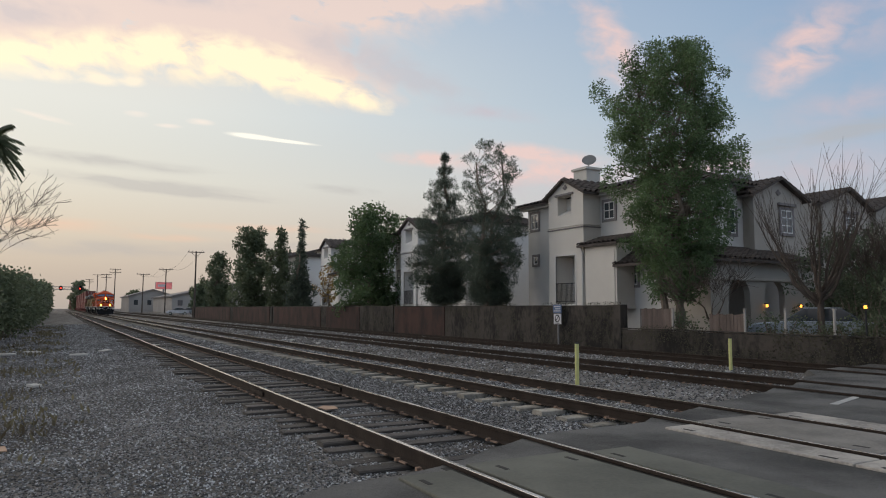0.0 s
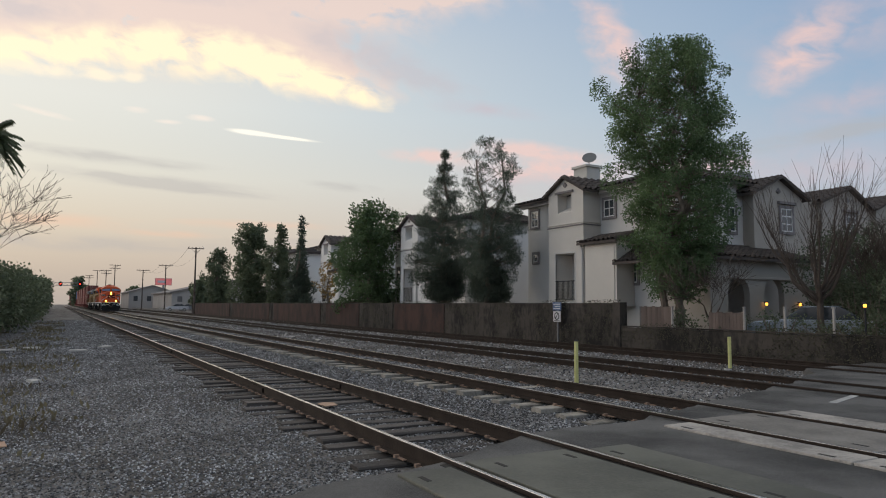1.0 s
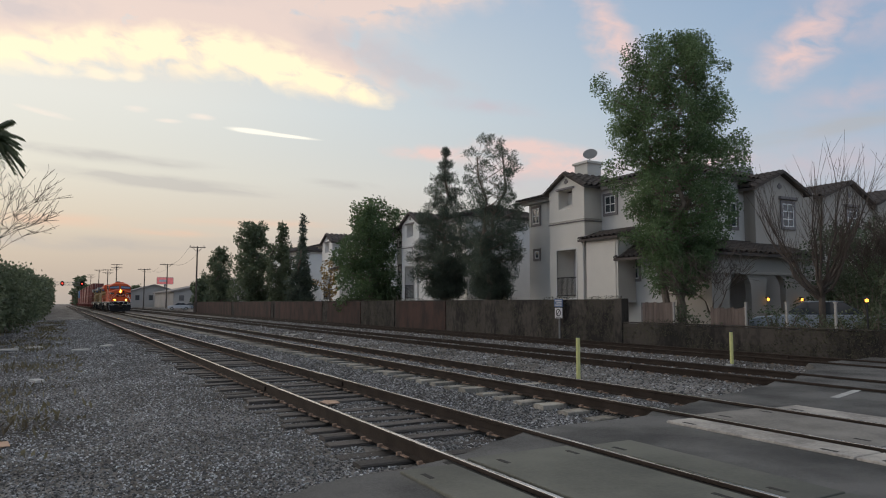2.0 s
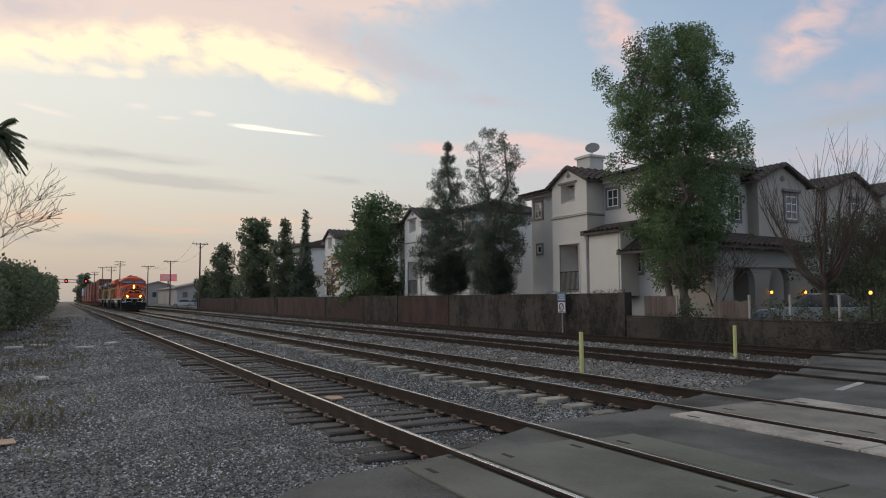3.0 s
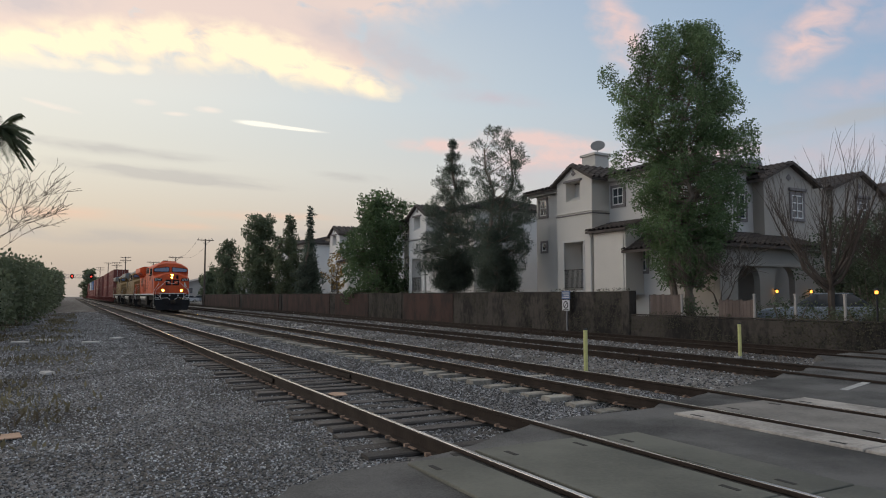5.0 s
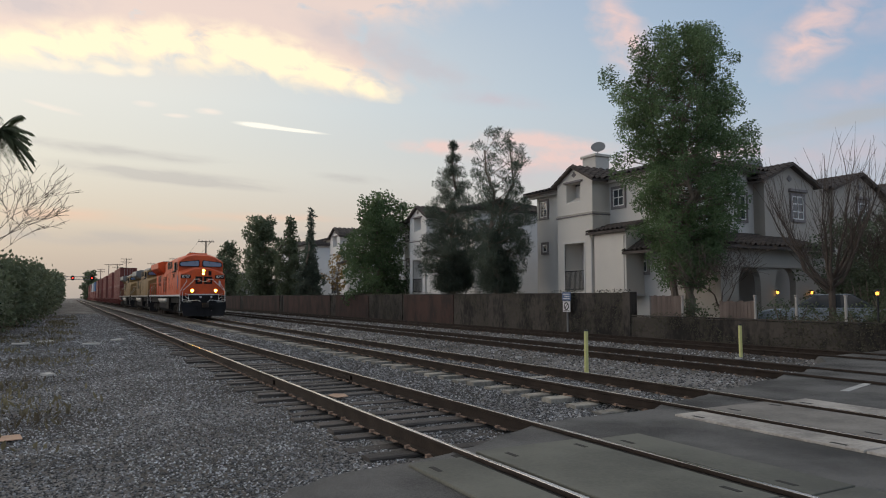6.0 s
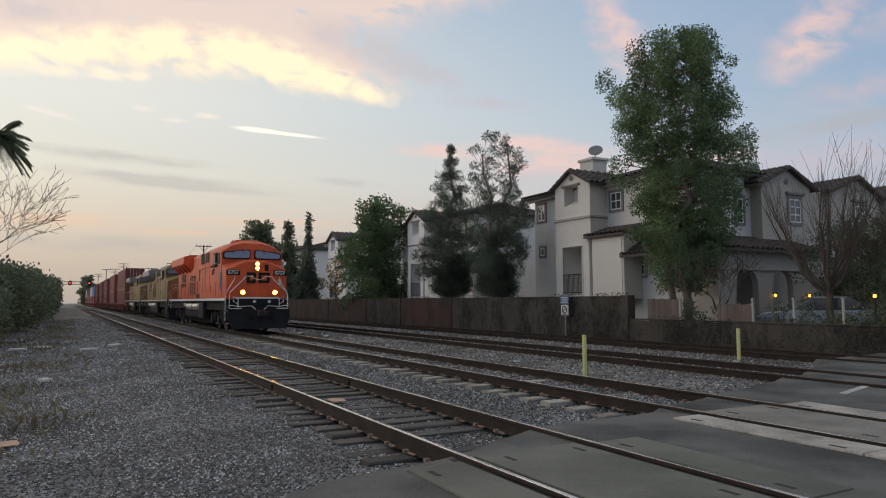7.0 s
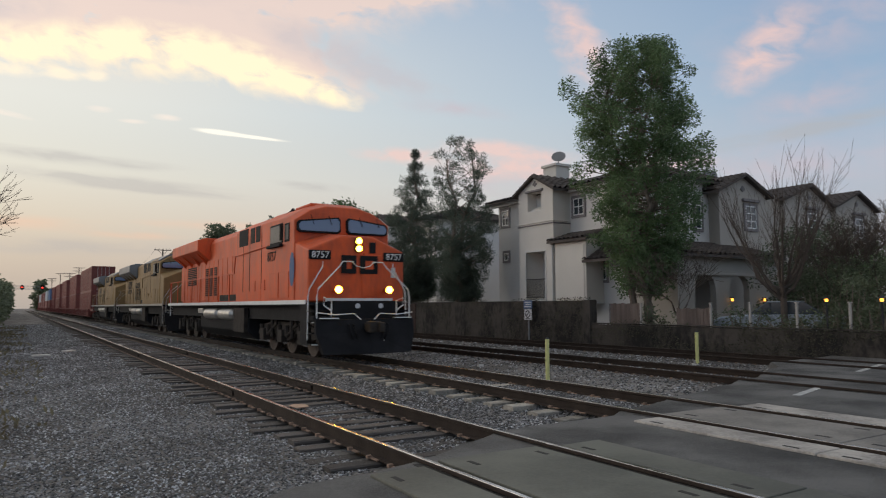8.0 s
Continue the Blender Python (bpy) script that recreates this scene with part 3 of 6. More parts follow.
def gravel(name, label, count, size, area, zfun, material, seed):
    """Loose angular stones, six corners each, strewn over area = (x0, x1, y0, y1), thinning out along the tracks."""
    r = np.random.default_rng(seed)
    x0, x1, y0, y1 = area
    x = r.uniform(x0, x1, count)
    y = y0 * (y1 / y0) ** r.uniform(0, 1, count)
    z = zfun(x)
    base = np.array([(1, 0, 0), (-1, 0, 0), (0, 1, 0), (0, -1, 0), (0, 0, 1), (0, 0, -1)], float)
    s = r.uniform(size * 0.55, size * 1.3, count) * (1 + np.clip(y - 10, 0, 40) * 0.02)
    a = r.normal(size=(count, 4))
    a /= np.linalg.norm(a, axis=1, keepdims=True)
    w, i, j, k = a.T
    rot = np.stack([1 - 2 * (j * j + k * k), 2 * (i * j - k * w), 2 * (i * k + j * w), 2 * (i * j + k * w), 1 - 2 * (i * i + k * k), 2 * (j * k - i * w),
                    2 * (i * k - j * w), 2 * (j * k + i * w), 1 - 2 * (i * i + j * j)], 1).reshape(-1, 3, 3)
    loc = base[None] * r.uniform(0.55, 1.1, (count, 6, 1)) * s[:, None, None] + r.normal(0, 0.18, (count, 6, 3)) * s[:, None, None]
    v = np.einsum("nab,nkb->nka", rot, loc)
    v[:, :, 2] *= 0.75
    v += np.stack([x, y, z + s * 0.15], 1)[:, None]
    tri = np.array([(0, 2, 4), (2, 1, 4), (1, 3, 4), (3, 0, 4), (2, 0, 5), (1, 2, 5), (3, 1, 5), (0, 3, 5)])
    f = (tri[None] + np.arange(count)[:, None, None] * 6).reshape(-1, 3)
    ob = new(name, indexed_mesh(name, v.reshape(-1, 3), f, material))
    return tagged(ob, label, "gravel", kind="stuff")


def bed_height(x):
    xs = [-40, -6, -1.5, 1.0, 2.4, 2.85, 3.3, 3.5, 4.82, 5.0, 5.4, 6.1, 6.7, 7.4, 7.55, 8.9, 9.1, 9.7, 10.6, 11.7, 12.3, 12.5, 14.0, 14.2, 14.8, 15.6, 16.4, 17.0, 17.2, 18.7, 18.9, 19.5, 20.3]
    zs = [-0.35, -0.32, -0.3, -0.27, -0.25, -0.225, -0.23, -0.222, -0.222, -0.235, -0.245, -0.34, BED, BED, -0.185, -0.185, BED, BED, -0.29, -0.2, -0.165, -0.155, -0.155, -0.165, -0.2, -0.27, -0.2, -0.165, -0.155, -0.155, -0.165, -0.2, -0.25]
    return np.interp(x, xs, zs)


# ---- trains ----
V_ROWS = [(0.0, 149.9), (0.5, 141.6), (1.0, 133.3), (1.5, 125.0), (2.0, 116.7), (2.5, 108.4), (3.0, 100.1), (3.5, 91.8), (4.0, 83.5), (4.5, 75.2), (5.0, 66.95), (5.5, 58.75),
          (6.0, 50.55), (6.5, 42.4), (7.0, 34.25), (7.5, 26.1), (8.0, 17.95)]
TRAIN_X = TRACKS["main"] + 0.04
TRAIN = []   # (thing, distance behind the front of the train)


def front_at(t):
    """Place of the plough's tip along the track."""
    for (t0, a), (t1, b) in zip(V_ROWS, V_ROWS[1:]):
        if t <= t1:
            return a + (b - a) * (t - t0) / (t1 - t0) - 0.85
    return V_ROWS[-1][1] - 0.85


def wheelset():
    g = Geo()
    for s in (-1, 1):
        g.disc_x(s * 0.69, s * 0.83, 0, 0, 0.53, 28).disc_x(s * 0.66, s * 0.69, 0, 0, 0.56, 28).disc_x(s * 0.83, s * 0.9, 0, 0, 0.2, 12)
    g.disc_x(-0.66, 0.66, 0, 0, 0.1, 10)
    for k in range(4):
        a = k * 1.5708
        for s in (-1, 1):
            g.disc_x(s * 0.83, s * 0.845, 0.33 * math.cos(a), 0.33 * math.sin(a), 0.07, 8)
    return g.mesh("wheelset")


def text_part(name, words, height, m, material, parent):
    cu = bpy.data.curves.new(name, "FONT")
    cu.body, cu.size, cu.extrude = words, height, 0.004
    cu.align_x = cu.align_y = "CENTER"
    ob = new(name, cu)
    dg = bpy.context.evaluated_depsgraph_get()
    me = bpy.data.meshes.new_from_object(ob.evaluated_get(dg))
    bpy.data.objects.remove(ob)
    me.materials.clear()
    me.materials.append(M[material])
    ob = new(name, me)
    ob.parent, ob.matrix_basis = parent, m
    return ob


def locomotive(label, body, roof, lit, number, wheel_mesh, stripe):
    L = thing("locomotive", label, "locomotive", (TRAIN_X, 0, 0), "freight train")
    # local y runs back from the plough
    # frame, deck and pilot
    part("frame", Geo().box(-1.3, 1.3, 1.0, 21.4, 1.05, 1.5), "black", L)
    deck = part("deck", Geo().box(-1.53, 1.53, 0.95, 21.5, 1.5, 1.58), "black", L)
    for s in (-1, 1):
        part("side_stripe", Geo().box(s * 1.53 - 0.012, s * 1.53 + 0.012, 1.05, 21.4, 1.53, 1.65), stripe, L)
    part("end_stripe", Geo().box(-1.0, 1.1, 0.93, 0.955, 1.6, 1.7), stripe, L)
    pil = Geo()
    pil.loft([[(-1.5, 0.55, 1.08), (1.5, 0.55, 1.08), (1.5, 1.3, 1.08), (-1.5, 1.3, 1.08)], [(-1.5, 0.55, 1.2), (1.5, 0.55, 1.2), (1.5, 1.3, 1.2), (-1.5, 1.3, 1.2)]])
    pil.box(-0.95, 0.95, 0.6, 1.3, 1.2, 1.62).box(-1.0, 1.0, 0.5, 0.62, 1.0, 1.62)
    part("pilot", pil, "black", L, bevel=0.02)
    pl = Geo()
    pl.loft([[(-1.5, 0.4, 1.12), (0, 0.3, 1.12), (1.5, 0.4, 1.12), (1.5, 0.5, 1.12), (-1.5, 0.5, 1.12)],
             [(-1.5, 0.33, 0.75), (0, 0.2, 0.75), (1.5, 0.33, 0.75), (1.5, 0.5, 0.75), (-1.5, 0.5, 0.75)],
             [(-1.32, 0.2, 0.17), (0, 0.0, 0.17), (1.32, 0.2, 0.17), (1.32, 0.4, 0.17), (-1.32, 0.4, 0.17)]])
    part("plough", pl, "black", L, "black snow plough below the pilot", bevel=0.015)
    c = Geo()
    c.box(-0.12, 0.12, -0.05, 0.6, 0.8, 1.02).box(-0.18, 0.16, -0.25, 0.05, 0.76, 1.06).box(0.05, 0.2, -0.4, -0.2, 0.78, 1.04)
    part("coupler", c, "truck", L, bevel=0.03)
    for xx in (-0.45, 0.45, -0.6, 0.6):
        part("air_hose", Geo().tube([(xx, 0.45, 1.05), (xx, 0.22, 0.95), (xx * 0.9, 0.16, 0.7), (xx * 0.8, 0.2, 0.55)], 0.025, 6), "black", L)
    for s in (-1, 1):
        st = Geo()
        for i, z in enumerate((0.42, 0.72, 1.02, 1.32)):
            st.box(s * 1.28 - 0.25, s * 1.28 + 0.25, 0.55 + i * 0.03, 0.95, z, z + 0.035)
        st.box(s * 1.52 - 0.015, s * 1.52 + 0.015, 0.9, 1.45, 0.4, 1.55)
        part("corner_step", st, "black", L)
        part("step_edge", Geo().box(s * 1.28 - 0.26, s * 1.28 + 0.26, 0.53, 0.55, 0.42, 0.455).box(s * 1.28 - 0.26, s * 1.28 + 0.26, 0.56, 0.58, 1.02, 1.05), stripe, L)
        # white grab rails at the front corners
        for x0, x1, y in ((1.52, 1.5, 0.91), (1.42, 0.62, 0.5)):
            pts = [(s * x0, y, 0.55 if y > 0.9 else 1.15), (s * x0, y, 1.75), (s * (x0 - 0.04), y, 1.95)]
            pts += [(s * (x0 - 0.7 if y < 0.9 else x0 - 0.42), y + (0.1 if y < 0.9 else 0), 2.58)] + ([(s * (x0 - 0.8), y + 0.12, 2.72), (s * 0.3, y + 0.12, 2.72)] if y < 0.9 else [(s * (x0 - 0.42), y, 2.72)])
            part("grab_rail", Geo().tube(pts, 0.018, 6), stripe, L)
        part("grab_rail", Geo().tube([(s * 1.0, 0.5, 1.2), (s * 1.0, 0.5, 1.62), (s * 1.22, 0.5, 1.72), (s * 1.22, 0.5, 1.5), (s * 1.0, 0.5, 1.35)], 0.018, 6), stripe, L)
    for s in (-1, 1):
        part("front_step", Geo().box(s * 1.12 - 0.26, s * 1.12 + 0.26, 0.3, 0.42, 1.13, 1.16), stripe, L)
        part("uncoupling_lever", Geo().tube([(s * 1.45, 0.36, 1.3), (s * 0.95, 0.34, 1.24), (s * 0.4, 0.34, 1.27), (s * 0.2, 0.3, 1.1)], 0.016, 5), stripe, L)
        # short silver stubs, added as painted highlights on the hoses
        part("hose_glint", Geo().tube([(s * 0.5 - 0.04, 0.24, 0.62), (s * 0.5 - 0.04, 0.2, 0.5)], 0.02, 5), "silver", L)
    part("drop_chain", Geo().tube([(-0.35, 0.62, 2.72), (-0.2, 0.62, 2.6), (0, 0.62, 2.55), (0.2, 0.62, 2.6), (0.35, 0.62, 2.72)], 0.014, 5), stripe, L)
    # nose
    nose = Geo()
    def ring(y, zs, za, w=1.5, wa=0.5):
        return [(-w, y, 1.6), (w, y, 1.6), (w, y, zs), (wa, y, za), (-wa, y, za), (-w, y, zs)]
    nose.loft([ring(0.98, 3.05, 3.48), ring(1.6, 3.2, 3.56), ring(2.1, 3.34, 3.62)])
    nz = part("nose", nose, body, L, bevel=0.05)
    part("nose_door", Geo().box(0.12, 0.78, 0.955, 1.0, 1.75, 2.95), body, nz, bevel=0.012)
    part("door_window", Geo().box(0.36, 0.56, 0.945, 0.97, 3.0, 3.32), "black", nz, bevel=0.01)
    part("seam", Geo().box(0.17, 0.2, 0.968, 0.984, 1.75, 3.0), "black", nz)
    # cab with slanting roof sides
    cab = Geo()
    def hull(y, zr):
        return [(-1.53, y, 1.58), (1.53, y, 1.58), (1.53, y, 4.12 + zr), (1.02, y, 4.44 + zr), (0.5, y, 4.6 + zr), (-0.5, y, 4.6 + zr), (-1.02, y, 4.44 + zr), (-1.53, y, 4.12 + zr)]
    front = [(-1.53, 2.0, 1.58), (1.53, 2.0, 1.58), (1.53, 2.06, 3.98), (1.02, 2.12, 4.32), (0.5, 2.14, 4.46), (-0.5, 2.14, 4.46), (-1.02, 2.12, 4.32), (-1.53, 2.06, 3.98)]
    cab.loft([front, hull(2.6, 0), hull(5.2, 0.05)])
    cb = part("cab", cab, body, L, bevel=0.03)
    for a, b in ((-1.46, -0.1), (0.1, 1.46)):
        # each screen is lower at its outer end and leans back with the cab front
        def screen(inset, y0, y1):
            za, zc = (4.12 if abs(a) < 1 else 3.98) - inset, (4.12 if abs(b) < 1 else 3.98) - inset
            k = 0.07
            prof = [(a + inset + k, 3.64 + inset), (b - inset - k, 3.64 + inset), (b - inset, 3.64 + inset + k), (b - inset, zc - k), (b - inset - k, zc + 0.01),
                    (a + inset + k, za + 0.01), (a + inset, za - k), (a + inset, 3.64 + inset + k)]
            return Geo().loft([[(x, y + (z - 3.64) * 0.07, z) for x, z in prof] for y in (y0, y1)])
        ws = part("windscreen", screen(0.0, 1.975, 2.1), "black", cb)
        part("pane", screen(0.045, 1.955, 1.98), "glass_loco", ws)
        for wx in (a + 0.4, b - 0.4):
            part("wiper", Geo().tube([(wx, 1.965, 4.16), (wx + 0.1, 1.945, 3.88)], 0.01, 5), "black", ws)
    for s in (-1, 1):
        for y0, y1, z0, z1 in ((2.45, 2.85, 3.4, 3.95), (3.05, 4.25, 3.38, 4.0)):
            sw = part("side_window", Geo().box(s * 1.53 - 0.02, s * 1.53 + 0.02, y0, y1, z0, z1), "black", cb, bevel=0.01)
            part("pane", Geo().box(s * 1.55 - 0.006, s * 1.55 + 0.006, y0 + 0.06, y1 - 0.06, z0 + 0.06, z1 - 0.06), "glass_dull", sw)
        part("mirror", Geo().box(s * 1.62 - 0.05, s * 1.62 + 0.05, 2.9, 2.98, 3.45, 3.95), "truck", cb, bevel=0.01)
        part("armrest", Geo().box(s * 1.6 - 0.06, s * 1.6 + 0.06, 3.0, 4.3, 3.28, 3.36), "black", cb, bevel=0.02)
    # equipment cabinets behind the cab
    aux = Geo()
    aux.loft([hull(5.2, 0.02), hull(8.25, 0.02)])
    ax = part("equipment_cabinet", aux, body, L, bevel=0.03)
    for s in (-1, 1):
        part("side_window", Geo().box(s * 1.53 - 0.015, s * 1.53 + 0.015, 6.75, 7.85, 3.6, 4.18), "black", ax, bevel=0.01)
        for y in (5.35, 5.95):
            part("intake_grille", Geo().box(s * 1.53 - 0.015, s * 1.53 + 0.015, y, y + 0.45, 3.62, 4.15), "grey_paint" if body == "grey_paint" else "truck", ax, bevel=0.01)
        for y0, y1, z0, z1 in ((1.15 + 1.3, 3.3, 1.72, 2.5), (3.4, 4.3, 1.72, 2.5)):
            part("access_door", Geo().box(s * 1.53 - 0.022, s * 1.53 + 0.022, y0, y1, z0, z1), body, ax, bevel=0.01)
        for y in (4.75, 5.8):
            lv = Geo()
            for k in range(5):
                lv.box(s * 1.53 - 0.03, s * 1.53 + 0.03, y, y + 0.35, 2.0 + k * 0.07, 2.035 + k * 0.07)
            part("louvre", lv, body, ax)
        for y in (5.15, 6.5, 7.3):
            part("seam", Geo().box(s * 1.53 - 0.008, s * 1.53 + 0.008, y, y + 0.03, 2.0, 3.9), "truck", ax)
    # engine hood with door seams
    hd = Geo()
    hd.loft([[(-0.95, y, 1.58), (0.95, y, 1.58), (0.95, y, 4.28), (0.75, y, 4.53), (-0.75, y, 4.53), (-0.95, y, 4.28)] for y in (8.25, 20.8)])
    hood = part("engine_hood", hd, body, L, bevel=0.03)
    for s in (-1, 1):
        y = 8.6
        while y < 20.4:
            part("hood_door", Geo().box(s * 0.95 - 0.02, s * 0.95 + 0.02, y, y + 0.72, 1.75, 3.5), body, hood, bevel=0.012)
            y += 0.78
    for s in (-1, 1):
        for y, w, z0, z1 in ((8.75, 0.5, 1.9, 2.5), (13.4, 0.45, 1.95, 3.3), (14.2, 0.45, 1.95, 3.3), (15.0, 0.45, 1.95, 3.3), (17.4, 1.9, 2.5, 3.45)):
            gr = Geo()
            for k in range(int((z1 - z0) / 0.09)):
                gr.box(s * 0.985 - 0.012, s * 0.985 + 0.012, y, y + w, z0 + k * 0.09, z0 + k * 0.09 + 0.06)
            part("vent_grille", gr, "truck", hood)
        part("grime_panel", Geo().box(s * 0.982 - 0.006, s * 0.982 + 0.006, 9.6, 12.8, 1.7, 1.95), "truck", hood)
    part("exhaust_stack", Geo().box(-0.4, 0.4, 9.6, 11.0, 4.5, 4.66), "black", hood, bevel=0.03)
    rad = Geo()
    rad.loft([[(-1.52, y, 3.98), (-0.95, y, 3.55), (0.95, y, 3.55), (1.52, y, 3.98), (1.52, y, 4.46), (1.2, y, 4.56), (-1.2, y, 4.56), (-1.52, y, 4.46)] for y in (14.8, 20.7)])
    rd = part("radiator_wing", rad, roof, L, "overhanging radiator section above the hood", bevel=0.03)
    rf = Geo()
    for k in range(11):
        rf.box(-1.1, 1.1, 15.0 + k * 0.5, 15.34 + k * 0.5, 4.54, 4.6)
    for s in (-1, 1):
        for y in (15.4, 16.9, 18.4, 19.9):
            part("wing_bracket", Geo().prism_y([(s * 0.95, 3.35), (s * 1.45, 3.93), (s * 0.95, 3.6)], y, y + 0.07), body, L)
    part("radiator_grille", rf, "truck", rd)
    if roof != body:
        rg = Geo()
        rg.loft([[(-1.56, y, 4.1 + z), (-1.03, y, 4.46 + z), (-0.5, y, 4.63 + z), (0.5, y, 4.63 + z), (1.03, y, 4.46 + z), (1.56, y, 4.1 + z), (0, y, 3.9)] for y, z in ((2.3, 0), (8.25, 0.05))])
        part("roof_panel", rg, roof, L)
    # air conditioner, horn and bell on the roof
    ac = part("roof_unit", Geo().box(-0.62, 0.62, 3.2, 4.6, 4.6, 4.71).box(-0.35, 0.35, 5.2, 5.5, 4.6, 4.72), body, L, bevel=0.06)
    hn = Geo()
    for k in (-0.15, 0, 0.15):
        hn.tube([(k, 6.6, 4.82), (k, 6.2, 4.85), (k, 6.12, 4.86)], [0.02, 0.035, 0.07], 8)
    hn.box(-0.2, 0.2, 6.5, 6.6, 4.6, 4.82)
    part("horn", hn, "black", L)
    # walkway rails
    for s in (-1, 1):
        x = s * 1.47
        part("hand_rail", Geo().tube([(s * 1.55, 4.4, 3.4), (s * 1.55, 8.3, 3.3), (x, 8.75, 2.7), (x, 21.2, 2.7), (x, 21.45, 1.6)], 0.022, 6), body, L)
        y = 9.4
        while y < 21:
            part("rail_post", Geo().tube([(x, y, 1.55), (x, y, 2.7)], 0.02, 6), body, L)
            y += 1.65
    for xx in (-1.4, -0.7, 0.7, 1.4):
        part("rear_rail", Geo().tube([(xx, 21.5, 1.0), (xx, 21.6, 2.3), (xx * 0.75, 21.5, 2.6)], 0.022, 6), stripe, L)
    # fuel tank and air reservoirs
    tk = Geo()
    tk.loft([[(-1.35, y, 1.05), (1.35, y, 1.05), (1.35, y, 0.6), (1.05, y, 0.3), (-1.05, y, 0.3), (-1.35, y, 0.6)] for y in (7.2, 14.6)])
    part("fuel_tank", tk, "black", L, bevel=0.04)
    for s in (-1, 1):
        for y0, y1 in ((9.0, 11.0), (11.25, 13.4)):
            part("air_reservoir", Geo().tube([(s * 1.33, y0, 1.18), (s * 1.33, y0 + 0.12, 1.18), (s * 1.33, y1 - 0.12, 1.18), (s * 1.33, y1, 1.18)], [0.1, 0.22, 0.22, 0.1], 14), "silver", L, smooth=True)
        part("battery_box", Geo().box(s * 1.4 - 0.08, s * 1.4 + 0.08, 7.3, 8.7, 0.55, 1.42), "truck", L, bevel=0.02)
        part("tank_cap", Geo().box(s * 1.4 - 0.1, s * 1.4 + 0.1, 13.6, 14.5, 1.2, 1.4), "silver", L, bevel=0.02)
    # trucks
    for yc in (4.1, 17.9):
        tr = Geo()
        for s in (-1, 1):
            x0, x1 = s * 1.0 - 0.08, s * 1.0 + 0.08
            tr.prism_x([(yc - 2.75, 0.55), (yc - 2.5, 0.85), (yc - 1.2, 0.98), (yc + 1.2, 0.98), (yc + 2.5, 0.85), (yc + 2.75, 0.55), (yc + 2.4, 0.5), (yc + 2.1, 0.68),
                        (yc + 1.0, 0.62), (yc + 0.4, 0.42), (yc - 0.4, 0.42), (yc - 1.0, 0.62), (yc - 2.1, 0.68), (yc - 2.4, 0.5)], x0, x1)
            for ya in (-1.85, 0, 1.85):
                tr.box(s * 1.12 - 0.13, s * 1.12 + 0.13, yc + ya - 0.2, yc + ya + 0.2, 0.36, 0.74)
                for k in (-0.36, 0.36):
                    tr.tube([(s * 1.12, yc + ya + k, 0.55), (s * 1.12, yc + ya + k, 0.88)], 0.09, 8)
            for ya in (-0.95, 0.95):
                tr.tube([(s * 1.18, yc + ya - 0.5, 0.95), (s * 1.18, yc + ya + 0.45, 0.55)], 0.05, 6)
                tr.tube([(s * 1.2, yc + ya - 0.1, 0.5), (s * 1.2, yc + ya - 0.1, 1.05)], 0.06, 6)
        tk = part("bogie", tr, "truck", L)
        for ya in (-1.85, 0, 1.85):
            w = part("wheelset", None, "wheel", L, mesh=wheel_mesh)
            w.location = (0, yc + ya, 0.53)
            WHEELS.append(w)
    # lights and number boards
    for z in ((3.34, 3.12) if lit else ()):
        h = part("headlight", Geo().disc_y(0.9, 1.0, 0.0, z, 0.115), "black", nz)
        part("lens", Geo().disc_y(0.885, 0.9, 0.0, z, 0.088), "lamp_hot", h)
    for x in ((-0.78, 0.78) if lit else ()):
        h = part("ditch_light", Geo().disc_y(0.52, 0.7, x, 1.93, 0.11).box(x - 0.03, x + 0.03, 0.6, 1.0, 1.86, 1.9), body, L)
        part("lens", Geo().disc_y(0.505, 0.52, x, 1.93, 0.1), "lamp_hot", h)
    for x in (-0.22, 0.5):
        part("step_light", Geo().disc_y(0.47, 0.5, x, 1.48, 0.07), "sign_white", L)
    if number:
        for x in (-1.16, 1.14):
            b = part("number_board", Geo().box(x - 0.33, x + 0.33, 0.93, 1.0, 2.78, 3.04), "black", nz, bevel=0.03)
            text_part("numerals", number, 0.26, pose(x, 0.924, 2.905, 90, 0, 0), "white", b)
        for s in (-1, 1):
            text_part("numerals", number, 0.42, pose(s * 1.54, 4.1, 3.02, 90, 0, -90 * (-s) if s > 0 else -90), "truck", cb)
        part("data_plate", Geo().box(1.06, 1.2, 0.955, 0.975, 2.3, 2.6), "sign_white", nz, "small white data plate", bevel=0.01)
        # faded emblem blocks on the nose and cab side
        for a, b in ((-0.52, -0.06), (0.06, 0.62)):
            em = Geo()
            em.box(a, b, 0.935, 0.953, 2.78, 2.92).box(a, b, 0.935, 0.953, 2.4, 2.53).box(a, a + 0.16, 0.935, 0.953, 2.53, 2.78).box(b - 0.13, b, 0.935, 0.953, 2.53, 2.78)
            part("emblem", em, "black", nz, "dark painted block emblem")
        for s in (-1, 1):
            pr = [(2.2 + 0.2 * math.cos(a * 0.3927), 2.55 + 0.5 * math.sin(a * 0.3927)) for a in range(16)]
            part("shield_emblem", Geo().prism_x(pr, s * 1.535 - 0.006, s * 1.535 + 0.006), "sign_blue", cb, "faded blue oval emblem")
    return L


WHEELS = []


